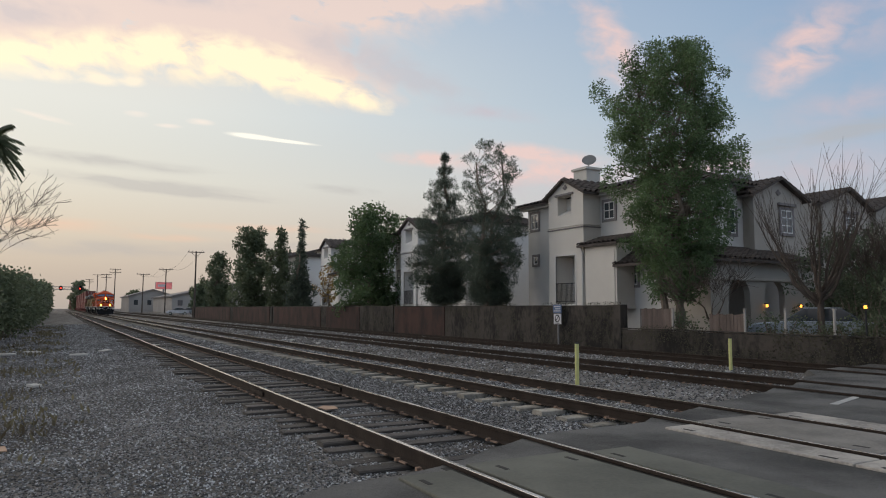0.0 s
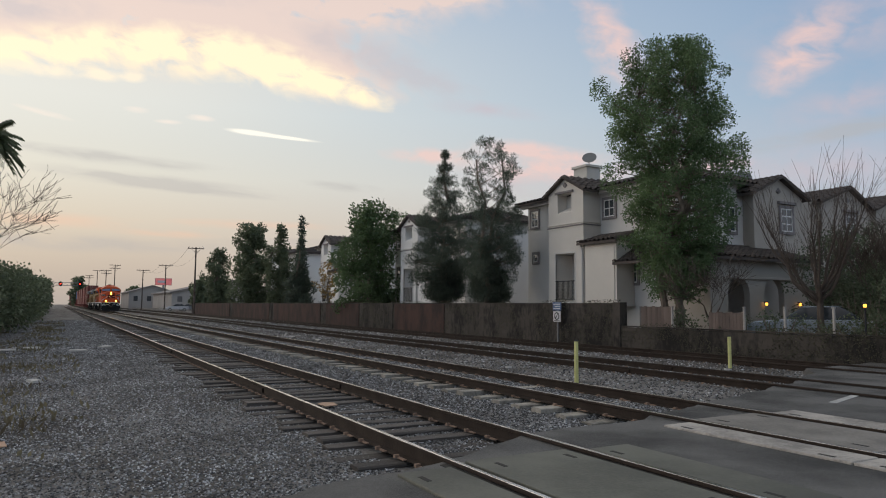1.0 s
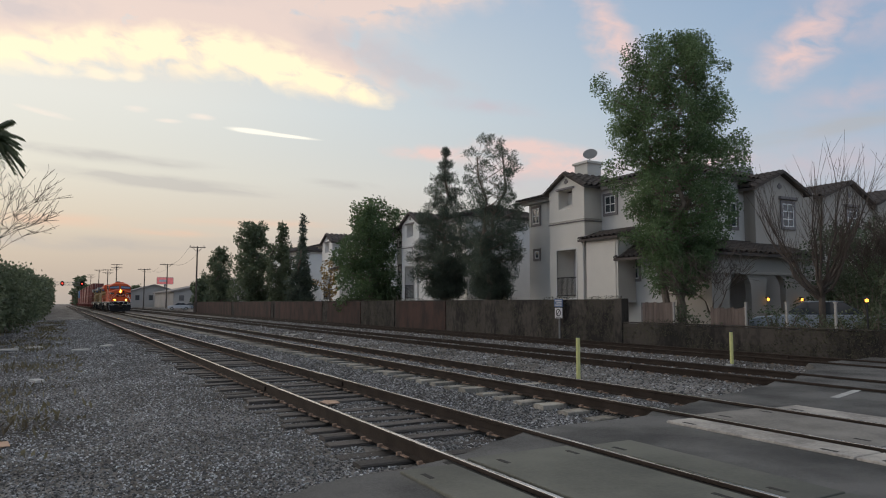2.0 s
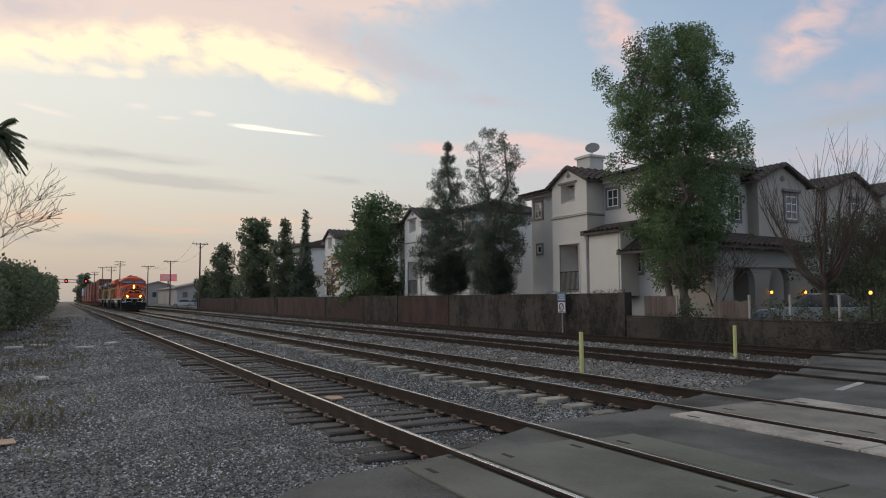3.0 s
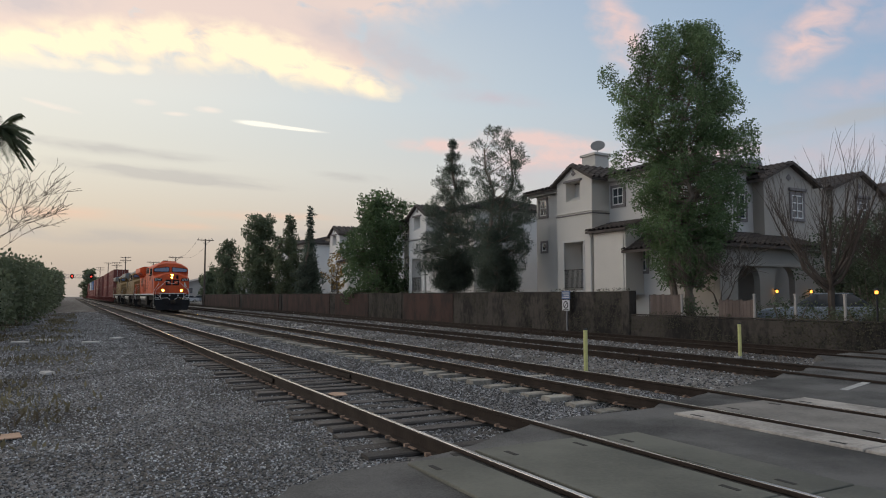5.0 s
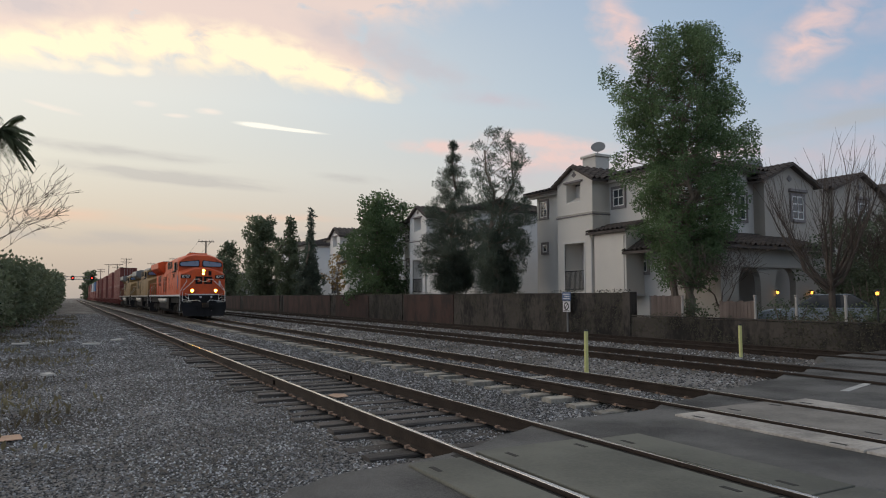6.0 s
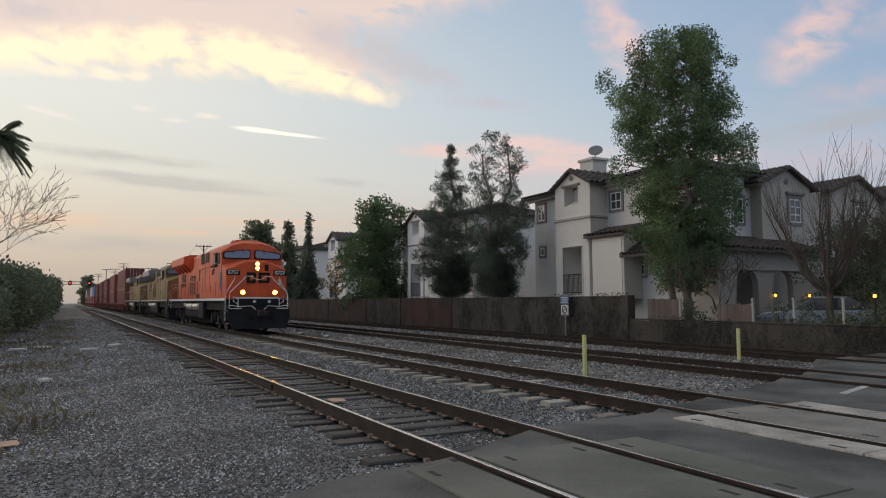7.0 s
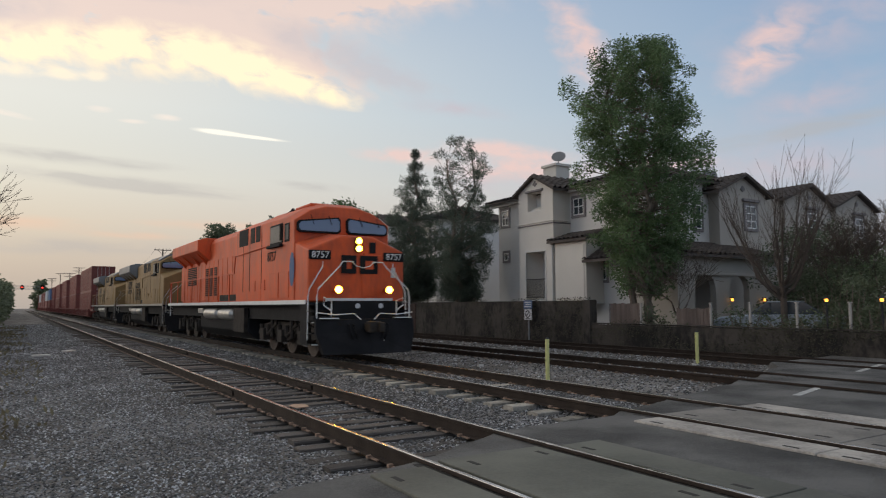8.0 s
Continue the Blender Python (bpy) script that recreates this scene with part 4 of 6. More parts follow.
def container(label, material, length, at):
    """Corrugated steel box with corner posts and doors."""
    C = thing("shipping_container", label, "container", at, "freight train")
    hw, h = 1.22, 2.85
    g = Geo()
    for s in (-1, 1):
        pts, y, k = [], 0.12, 0
        while y < length - 0.2:
            d = 0.0 if k % 2 else 0.045
            pts += [(s * (hw - d), y + 0.04), (s * (hw - d), y + 0.28)]
            y += 0.32
            k += 1
        n = len(pts)
        g.face_set([(x, y, z) for z in (0.12, h - 0.1) for x, y in pts], [(i, i + 1, n + i + 1, n + i) for i in range(n - 1)])
    g.box(-hw + 0.05, hw - 0.05, 0.05, length - 0.05, 0.1, h - 0.06)
    part("corrugated_body", g, material, C)
    f = Geo()
    for x in (-hw, hw - 0.1):
        for y in (0, length - 0.12):
            f.box(x, x + 0.1, y, y + 0.12, 0, h)
        f.box(x, x + 0.1, 0, length, 0, 0.14).box(x, x + 0.1, 0, length, h - 0.1, h)
    for y in (0, length - 0.1):
        f.box(-hw, hw, y, y + 0.1, 0, 0.14).box(-hw, hw, y, y + 0.1, h - 0.12, h)
    part("corner_frame", f, material, C)
    for x in (-0.6, -0.2, 0.2, 0.6):
        part("lock_rod", Geo().tube([(x, -0.01, 0.1), (x, -0.01, h - 0.1)], 0.025, 5), "silver", C)
    return C


def well_car(at, wheel_mesh):
    W = thing("well_car", "dark red steel well car carrying stacked containers", "rail car", at, "freight train")
    g = Geo()
    for s in (-1, 1):
        g.box(s * 1.42 - 0.1, s * 1.42 + 0.1, 2.6, 20.0, 0.45, 1.25)
        for k in range(18):
            g.box(s * 1.54 - 0.03, s * 1.54 + 0.03, 2.8 + k, 2.9 + k, 0.5, 1.2)
    g.box(-1.3, 1.3, 3.0, 19.6, 0.3, 0.42)
    part("well", g, "box_red", W)
    for y0, y1 in ((0.3, 3.0), (19.6, 22.4)):
        part("end_platform", Geo().box(-1.3, 1.3, y0, y1, 1.0, 1.25).box(-0.3, 0.3, y0 - 0.3, y1 + 0.3, 0.75, 1.0), "box_red", W)
    for yc in (1.5, 21.2):
        t = Geo()
        for s in (-1, 1):
            t.prism_x([(yc - 1.2, 0.4), (yc - 1.1, 0.65), (yc - 0.4, 0.78), (yc + 0.4, 0.78), (yc + 1.1, 0.65), (yc + 1.2, 0.4), (yc + 0.5, 0.3), (yc - 0.5, 0.3)], s * 1.0 - 0.09, s * 1.0 + 0.09)
        t.box(-1.0, 1.0, yc - 0.2, yc + 0.2, 0.5, 0.9)
        part("bogie", t, "truck", W)
        for ya in (-0.85, 0.85):
            w = part("wheelset", None, "wheel", W, mesh=wheel_mesh)
            w.location, w.scale = (0, yc + ya, 0.46), (1, 0.85, 0.85)
    return W


def build_train():
    wm = wheelset()
    wm.materials.append(M["wheel"])
    a = locomotive("orange-red diesel locomotive with lit headlights on the main track", "orange", "orange", True, "8757", wm, "white")
    b = locomotive("dusty yellow and grey diesel locomotive coupled behind the first", "yellow", "grey_paint", False, "", wm, "silver")
    c = locomotive("dusty yellow and grey diesel locomotive coupled ahead of the cars", "yellow", "grey_paint", False, "", wm, "silver")
    TRAIN.extend([(a, 0.0), (b, 22.2), (c, 44.4)])
    y = 67.6
    for k in range(13):
        car = well_car((TRAIN_X, 0, 0), wm)
        TRAIN.append((car, y))
        mt, lab = "box_red", "oxide red corrugated steel container on a well car"
        low = container(lab, mt, 14.6 if k % 3 else 16.1, (TRAIN_X, 0, 0.43))
        off = 3.4 if k % 3 == 0 else 4.1
        TRAIN.append((low, y + off))
        mt2, lab2 = ("box_blue", "blue corrugated steel container stacked on another") if k == 5 else (("box_white", "white corrugated steel container stacked on another") if k in (6, 9) else ("box_red", "oxide red corrugated steel container stacked on another"))
        TRAIN.append((container(lab2, mt2, 14.6 if k % 3 else 16.1, (TRAIN_X, 0, 3.3)), y + off))
        y += 23.4


# ---- boundary wall ----
WALL_X = 20.6


def build_wall():
    w = thing("boundary_wall", "stained masonry block wall beside the tracks", "wall", (WALL_X, 0, 0), kind="structure")
    # backing, then the blocks that stand proud of it
    part("backing", Geo().box(0.012, 0.3, 7.5, 126, -0.4, 0.66).box(0.012, 0.3, 21.7, 126, 0.66, 1.6), "block", w)
    meshes = []
    for k in range(3):
        me = Geo().box(0, 0.12, 0.0015, 0.3985 - k * 0.0005, 0.0015, 0.1955).mesh("block")
        me.materials.append(M["block"])
        meshes.append(me)
    r, n = random.Random(5), 0
    rest = Geo()
    for row in range(10):
        z = -0.32 + row * 0.196
        y = 7.5 + (0.2 if row % 2 else 0)
        while y < 126:
            if y < 21.4 and z > 0.5:
                y += 0.4
                continue
            d = r.uniform(-0.003, 0.003)
            if y < 45 and n < 300 and row > 1:
                b = part("block", None, "block", w, mesh=meshes[n % 3])
                b.location = (d, y, z)
                n += 1
            else:
                rest.box(d, 0.12 + d, y + 0.0015, y + 0.3985, z + 0.0015, z + 0.1955)
            y += 0.4
    tagged(part("far_blocks", rest, "block", w), kind="stuff")
    part("coping", Geo().box(-0.015, 0.32, 21.6, 126, 1.62, 1.67), "block", w, bevel=0.015)
    part("low_coping", Geo().box(-0.015, 0.32, 7.4, 21.6, 0.68, 0.73), "block", w, bevel=0.015)
    for y in (21.7, 44, 75, 125.6):
        part("pier", Geo().box(-0.05, 0.36, y - 0.2, y + 0.2, -0.4, 1.7), "block", w, bevel=0.02)
    for y0, y1 in ((36.5, 43.5), (50, 57.5), (59, 74), (76, 94), (96, 125)):
        part("stained_panel", Geo().box(-0.045, 0.0, y0, y1, -0.3, 1.6), "wall_red", w, "rust brown panel on the wall")


# ---- houses ----
def window(parent, plane, at, u0, u1, z0, z1, bars=(1, 2), trim=True, bottom_sill=False):
    """A framed window. plane 'x': faces -X at x = at, u along Y; plane 'y': faces -Y at y = at, u along X."""
    def bx(g, d0, d1, a, b, c, d):
        return g.box(at - d1, at - d0, a, b, c, d) if plane == "x" else g.box(a, b, at - d1, at - d0, c, d)
    # solid dark box behind the pane, the unlit room's shade as base colour
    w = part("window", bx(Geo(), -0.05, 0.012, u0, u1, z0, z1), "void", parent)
    if trim:
        t = 0.14
        g = Geo()
        bx(g, -0.02, 0.06, u0 - t, u0, z0 - t, z1 + t), bx(g, -0.02, 0.06, u1, u1 + t, z0 - t, z1 + t)
        bx(g, -0.02, 0.06, u0, u1, z1, z1 + t), bx(g, -0.02, 0.09 if bottom_sill else 0.06, u0, u1, z0 - t, z0)
        part("surround", g, "trim", w)
    g = Geo()
    t = 0.06
    bx(g, 0.0, 0.045, u0, u0 + t, z0, z1), bx(g, 0.0, 0.045, u1 - t, u1, z0, z1), bx(g, 0.0, 0.045, u0 + t, u1 - t, z0, z0 + t), bx(g, 0.0, 0.045, u0 + t, u1 - t, z1 - t, z1)
    for i in range(1, bars[0]):
        m = u0 + (u1 - u0) * i / bars[0]
        bx(g, 0.004, 0.04, m - 0.025, m + 0.025, z0 + t, z1 - t)
    for i in range(1, bars[1]):
        m = z0 + (z1 - z0) * i / bars[1]
        bx(g, 0.006, 0.038, u0 + t, u1 - t, m - 0.025, m + 0.025)
    part("frame", g, "white", w)
    part("pane", bx(Geo(), 0.014, 0.02, u0 + 0.02, u1 - 0.02, z0 + 0.02, z1 - 0.02), "glass", w)
    return w


def tiles(g, e0, e1, r0, r1, pitch=0.32, courses=7):
    """Barrel tile rows running from the eave line e0-e1 up to the ridge line r0-r1, in stepped courses."""
    e0, e1, r0, r1 = (Vector(p) for p in (e0, e1, r0, r1))
    n = max(2, int((e1 - e0).length / pitch))
    nrm = (e1 - e0).cross(r0 - e0)
    if nrm.length < 1e-6:
        nrm = (e1 - e0).cross(r1 - e0)
    nrm.normalize()
    if nrm.z < 0:
        nrm = -nrm
    prof = [0.0, 0.075, 0.1, 0.075, 0.0, -0.0]
    us = []
    for i in range(n):
        for k, h in zip((0.0, 0.18, 0.35, 0.52, 0.7, 0.99), prof):
            us.append(((i + k) / n, h))
    us.append((1.0, 0.0))
    m = len(us)
    rows = []
    for c in range(courses):
        rows += [(c / courses, 0.035), ((c + 0.98) / courses, 0.0)]
    verts = []
    for v, lift in rows:
        a, b = e0.lerp(r0, v), e1.lerp(r1, v)
        verts += [a.lerp(b, u) + nrm * (h + lift) for u, h in us]
    g.face_set(verts, [(k * m + i, k * m + i + 1, (k + 1) * m + i + 1, (k + 1) * m + i) for k in range(len(rows) - 1) for i in range(m - 1)])
    return g


def slab(g, e0, e1, r1, r0, t=0.12):
    pts = [Vector(p) for p in (e0, e1, r1, r0)]
    return g.loft([[p - Vector((0, 0, t)) for p in pts], pts])


def roof_plane(parent, name, e0, e1, r0, r1, courses=7):
    rp = part(name, slab(Geo(), e0, e1, r1, r0), "tile", parent)
    part("barrel_tiles", tiles(Geo(), e0, e1, r0, r1, courses=courses), "tile", rp, smooth=False)
    return rp


def townhouse(dy, label, mat_main, mat_bay):
    """The three-level block by the wall. World coordinates of the nearest one, moved along the tracks by dy."""
    H = thing("townhouse", label, "house", (25.2, dy + 28.0, YARD), "row of townhouses")
    H.location = (0, dy, 0)
    zb, ze = YARD, 7.72
    part("main_wall", Geo().box(25.2, 33.5, 22.6, 34.2, zb, ze), mat_main, H)
    # projecting bay with a recessed balcony below and a niche above
    x0, x1, ya, yb = 24.0, 25.19, 27.72, 30.65
    bay = part("projecting_bay", Geo().box(x0, x1, ya, 28.42, zb, 7.0), mat_bay, H)
    for a, b, c, d in ((30.02, yb, zb, 7.0), (28.42, 30.02, zb, 1.78), (28.42, 30.02, 4.38, 6.62), (ya, 28.68, 7.0, 7.78), (29.85, yb, 7.0, 7.78), (28.42, 28.68, 6.62, 7.0),
                       (29.85, 30.02, 6.62, 7.0), (28.68, 29.85, 7.7, 7.78)):
        part("bay_wall", Geo().box(x0, x1, a, b, c, d), mat_bay, bay)
    part("bay_gable", Geo().prism_x([(ya, 7.78), (yb, 7.78), ((ya + yb) / 2, 8.55)], x0, x1), mat_bay, bay)
    sl = Geo().face_set([(x0, 28.68, 6.62), (x0, 29.85, 6.62), (x0 + 0.7, 29.85, 7.0), (x0 + 0.7, 28.68, 7.0)], [(0, 1, 2, 3)])
    part("niche_sill", sl, mat_bay, bay)
    part("niche_back", Geo().box(x0 + 0.65, x0 + 0.7, 28.68, 29.85, 6.62, 7.7), "stucco_cool", bay)
    window(bay, "x", x0 + 0.65, 28.75, 29.15, 6.95, 7.5, (1, 2))
    part("niche_hood", Geo().box(x0 - 0.1, x0 + 0.02, 28.5, 30.0, 7.68, 7.8), "trim", bay, bevel=0.02)
    md = Geo()
    for a, b in ((0.1, 0.0), (-0.1, 0.0), (0.0, 0.1), (0, -0.06)):
        md.disc_x(x0 - 0.03, x0 + 0.01, (ya + yb) / 2 + a, 8.12 + b, 0.075, 10)
    part("gable_vent", md, "trim", bay)
    for z in (5.82, 5.95):
        part("string_course", Geo().box(x0 - 0.06, x1, ya - 0.06, yb + 0.06, z, z + 0.06), "trim" if z < 5.9 else mat_bay, bay, bevel=0.015)
    # balcony
    part("balcony_door", Geo().box(25.1, 25.18, 28.5, 29.2, 1.85, 4.2), "white", bay)
    part("door_pane", Geo().box(25.08, 25.1, 28.58, 29.12, 2.0, 4.1), "glass", bay)
    part("balcony_lamp", Geo().box(25.05, 25.15, 29.55, 29.7, 3.5, 3.75), "iron", bay, bevel=0.02)
    part("opening_trim", Geo().box(x0 - 0.03, x0 + 0.05, 28.34, 28.42, 1.7, 4.46).box(x0 - 0.03, x0 + 0.05, 30.02, 30.1, 1.7, 4.46).box(x0 - 0.03, x0 + 0.05, 28.42, 30.02, 4.38, 4.46).box(x0 - 0.05, x0 + 0.05, 28.34, 30.1, 1.68, 1.78), "stucco_cool", bay)
    for z in (1.88, 2.86):
        part("balcony_rail", Geo().box(x0 - 0.04, x0, 28.42, 30.02, z, z + 0.04), "iron", bay)
    for k in range(15):
        part("baluster", Geo().box(x0 - 0.03, x0 - 0.01, 28.5 + k * 0.105, 28.52 + k * 0.105, 1.9, 2.88), "iron", bay)
    # blank side bay with its own little roof
    sb = part("side_bay", Geo().box(24.0, 25.19, 25.3, 27.62, 1.62, 4.8), mat_bay, H)
    part("raised_panel", Geo().box(23.96, 24.0, 25.42, 27.3, 1.75, 4.55), mat_bay, sb, bevel=0.01)
    part("bay_sill", Geo().box(23.94, 25.19, 25.25, 27.7, 1.54, 1.64), "stucco_cool", sb, bevel=0.015)
    roof_plane(sb, "bay_roof", (23.7, 27.95, 4.82), (23.7, 25.0, 4.82), (25.2, 27.95, 5.28), (25.2, 25.0, 5.28), 4)
    part("downpipe", Geo().tube([(23.85, 27.85, 4.8), (23.95, 27.78, 4.5), (23.95, 27.78, zb)], 0.045, 8), "stucco_cool", sb)
    # windows of the main wall
    window(H, "x", 25.2, 33.15, 33.82, 6.3, 7.25, (2, 2))
    window(H, "x", 25.2, 33.2, 33.62, 4.18, 4.64, (1, 1))
    window(H, "x", 25.2, 26.62, 27.42, 6.24, 7.16, (2, 2))
    window(H, "x", 25.2, 25.08, 25.85, 2.72, 4.35, (2, 3))
    window(H, "x", 25.2, 23.5, 24.2, 6.24, 7.16, (2, 2))
    window(H, "x", 25.2, 31.3, 31.9, 6.4, 7.2, (1, 2))
    window(H, "x", 25.2, 24.0, 24.8, 0.75, 1.4, (2, 1))
    if dy == 0:
        # paired narrow windows on the end wall
        for u in (26.95, 28.92):
            window(H, "y", 22.6, u, u + 0.46, 5.28, 5.82, (1, 1), True, True)
            window(H, "y", 22.6, u, u + 0.46, 5.97, 6.52, (1, 1), True)
    # roofs
    part("eave_band", Geo().box(24.85, 25.19, 22.3, 27.6, 7.5, 7.68), "stucco_cool", H)
    part("eave_band", Geo().box(24.85, 25.19, 30.75, 34.6, 7.5, 7.68), "stucco_cool", H)
    roof_plane(H, "main_roof", (24.65, 34.9, 7.74), (24.65, 22.2, 7.74), (29.3, 31.0, 9.05), (29.3, 25.6, 9.05), 12)
    roof_plane(H, "end_roof", (24.65, 22.2, 7.74), (34, 22.2, 7.74), (29.3, 25.6, 9.05), (29.3, 25.6, 9.05), 10)
    roof_plane(H, "far_roof", (34, 34.9, 7.74), (24.65, 34.9, 7.74), (29.3, 31.0, 9.05), (29.3, 31.0, 9.05), 10)
    ym = (ya + yb) / 2
    roof_plane(H, "gable_roof", (23.75, ya - 0.3, 7.66), (26.2, ya - 0.3, 7.66), (23.75, ym, 8.62), (27.2, ym, 8.62), 5)
    roof_plane(H, "gable_roof", (26.2, yb + 0.3, 7.66), (23.75, yb + 0.3, 7.66), (27.2, ym, 8.62), (23.75, ym, 8.62), 5)
    # chimney and dish
    if dy == 0:
        ch = part("chimney", Geo().box(25.6, 26.6, 29.25, 30.35, 7.6, 9.35), mat_bay, H)
        part("chimney_cap", Geo().box(25.5, 26.7, 29.15, 30.45, 9.35, 9.5), mat_bay, ch, bevel=0.02)
        rings = []
        for k in range(5):
            rr, off = 0.42 * math.sin(k * 0.32 + 0.05), 0.16 * (1 - math.cos(k * 0.35))
            rings.append([Vector((26.0, 29.45, 9.85)) + Vector((-0.6, -0.55, 0.58)).normalized() * off + (Vector((0.68, -0.73, 0)) * math.cos(a * 0.4488) + Vector((0.42, 0.39, 0.82)) * math.sin(a * 0.4488)) * rr for a in range(14)])
        part("satellite_dish", Geo().loft(rings), "grey_paint", ch, "grey satellite dish")
        part("dish_mast", Geo().tube([(26.0, 29.5, 9.5), (26.0, 29.5, 9.85)], 0.03, 6), "grey_paint", ch)
    part("vent_pipe", Geo().tube([(26.6, 31.2, 7.9), (26.6, 31.2, 9.0)], 0.06, 8), "trim", H)
    return H


def arch_wall(g, y0, y1, x0, x1, z0, z1, openings):
    """Wall facing -Y between x0 and x1 with round-headed openings down to the ground (x, half width, spring height)."""
    pts = [(x0, z1), (x0, z0)]
    for cx, hw, sp in openings:
        pts += [(cx - hw, z0), (cx - hw, sp)] + [(cx - hw * math.cos(a * 0.3142), sp + hw * math.sin(a * 0.3142)) for a in range(1, 10)] + [(cx + hw, sp), (cx + hw, z0)]
    return g.prism_y(pts + [(x1, z0), (x1, z1)], y0, y1)


def corner_house():
    H = thing("corner_house", "grey stucco house with three gables and an arched porch", "house", (30, 22, YARD))
    H.location = (0, 0, 0)
    zb = YARD
    part("main_wall", Geo().box(30.0, 46.0, 22.2, 36, zb, 7.4), "stucco_taupe", H)
    for xa, xb, pk, wx in ((29.6, 34.1, 31.85, 0.4), (35.2, 40.0, 37.9, 0.0), (40.4, 45.1, 42.9, 0.0)):
        g = part("gable_wall", Geo().box(xa + 0.3, xb - 0.3, 21.9, 22.19, zb, 7.2).prism_y([(xa + 0.3, 7.2), (xb - 0.3, 7.2), (pk, 8.1)], 21.9, 22.19), "stucco_taupe", H)
        roof_plane(H, "gable_roof", (xa - 0.05, 30, 7.2), (xa - 0.05, 21.6, 7.2), (pk, 30, 8.22), (pk, 21.6, 8.22), 6)
        roof_plane(H, "gable_roof", (xb + 0.05, 21.6, 7.2), (xb + 0.05, 30, 7.2), (pk, 21.6, 8.22), (pk, 30, 8.22), 6)
        md = Geo()
        for a, b in ((0.1, 0.0), (-0.1, 0.0), (0.0, 0.1), (0, -0.06)):
            md.disc_y(21.86, 21.9, pk + a, 7.45 + b, 0.08, 10)
        part("gable_vent", md, "trim", g)
        window(g, "y", 21.9, pk + wx - 0.25, pk + wx + 0.65, 5.4, 6.6, (2, 3), True, True)
        part("window_hood", Geo().box(pk + wx - 0.5, pk + wx + 0.9, 21.75, 21.9, 6.8, 6.95), "trim", g, bevel=0.02)
    roof_plane(H, "main_roof", (29.55, 36, 7.42), (29.55, 21.9, 7.42), (34, 36, 8.75), (34, 26, 8.75), 10)
    # porch
    pc = part("porch", arch_wall(Geo(), 20.0, 20.3, 24.3, 31.5, zb, 3.6, [(26.15, 0.72, 2.15), (28.6, 0.72, 2.15)]), "stucco_taupe", H)
    part("porch_side", Geo().box(24.3, 24.6, 20.31, 22.5, zb, 3.6), "stucco_taupe", pc)
    part("porch_back", Geo().box(24.6, 31.5, 22.0, 22.18, zb, 3.6), "stucco_taupe", pc)
    part("porch_cornice", Geo().box(24.2, 31.6, 19.9, 20.0, 2.78, 2.9), "stucco_taupe", pc, bevel=0.02)
    part("porch_door", Geo().box(25.9, 26.8, 21.93, 22.0, 0.4, 2.5), "fence", pc)
    roof_plane(pc, "porch_roof", (24.0, 19.6, 3.7), (31.8, 19.6, 3.7), (24.0, 22.6, 4.55), (31.8, 22.6, 4.55), 7)
    roof_plane(pc, "porch_roof", (23.9, 25.5, 3.7), (23.9, 19.6, 3.7), (25.2, 25.5, 4.4), (25.2, 22.0, 4.4), 4)
    for k, (x, y, z) in enumerate(((33.6, 25.5, 8.5), (34.6, 25.8, 8.55))):
        dish = Geo()
        dish.loft([[(x + 0.4 * math.cos(a * 0.4488) * s, y - d, z + 0.4 + 0.4 * math.sin(a * 0.4488) * s) for a in range(14)] for s, d in ((0.1, 0), (0.6, 0.05), (1.0, 0.16))])
        dish.tube([(x, y, z - 0.3), (x, y, z + 0.4)], 0.03, 6)
        part("satellite_dish", dish, "grey_paint", H, "grey satellite dish")
    part("roof_vent", Geo().tube([(31.2, 25, 7.6), (31.2, 25, 8.6)], 0.06, 8).tube([(31.2, 25, 8.6), (31.2, 25, 8.7)], 0.1, 8), "trim", H)
    for x, y in ((27.8, 19.95), (30.25, 19.95)):
        l = part("porch_lamp", Geo().box(x - 0.06, x + 0.06, y - 0.14, y, 1.75, 1.8), "iron", H)
        part("lamp_glass", Geo().box(x - 0.045, x + 0.045, y - 0.15, y - 0.06, 1.62, 1.75), "lamp_porch", l, bevel=0.02)
    return H


# ---- plants ----
def leaf_cloud(r, clumps, per, ll, lw, droop=0.3, shell=0.45):
    """Leaf blades strewn in clumps of (centre, radii)."""
    out = []
    for c, rad in clumps:
        n = int(per * r.uniform(0.55, 1.15) * (rad[0] * rad[1] * rad[2]) ** 0.66) + 8
        d = r.normal(size=(n, 3))
        d /= np.linalg.norm(d, axis=1, keepdims=True)
        p = np.array(c) + d * (r.uniform(shell, 1.0, (n, 1)) ** 0.7) * np.array(rad) * r.uniform(0.75, 1.2, (n, 1))
        a = r.normal(size=(n, 3)) + d * 0.7
        a[:, 2] -= droop
        a /= np.linalg.norm(a, axis=1, keepdims=True)
        b = np.cross(a, r.normal(size=(n, 3)))
        b /= np.linalg.norm(b, axis=1, keepdims=True) + 1e-9
        s = r.uniform(0.6, 1.25, (n, 1))
        q = np.stack([p, p + a * ll * s * 0.45 + b * lw * s, p + a * ll * s, p + a * ll * s * 0.45 - b * lw * s], 1)
        out.append(q)
    return np.concatenate(out)


def limbs(g, r, base, top, radius, n=7):
    """A slightly crooked tapered limb from base to top; returns its points."""
    b, t = Vector(base), Vector(top)
    pts = []
    for i in range(n):
        k = i / (n - 1)
        j = (t - b).length * 0.03 * math.sin(k * 3.14159)
        pts.append(b.lerp(t, k) + Vector((r.gauss(0, j), r.gauss(0, j), 0)))
    g.tube(pts, [radius * (1 - 0.8 * i / (n - 1)) for i in range(n)], 7)
    return pts


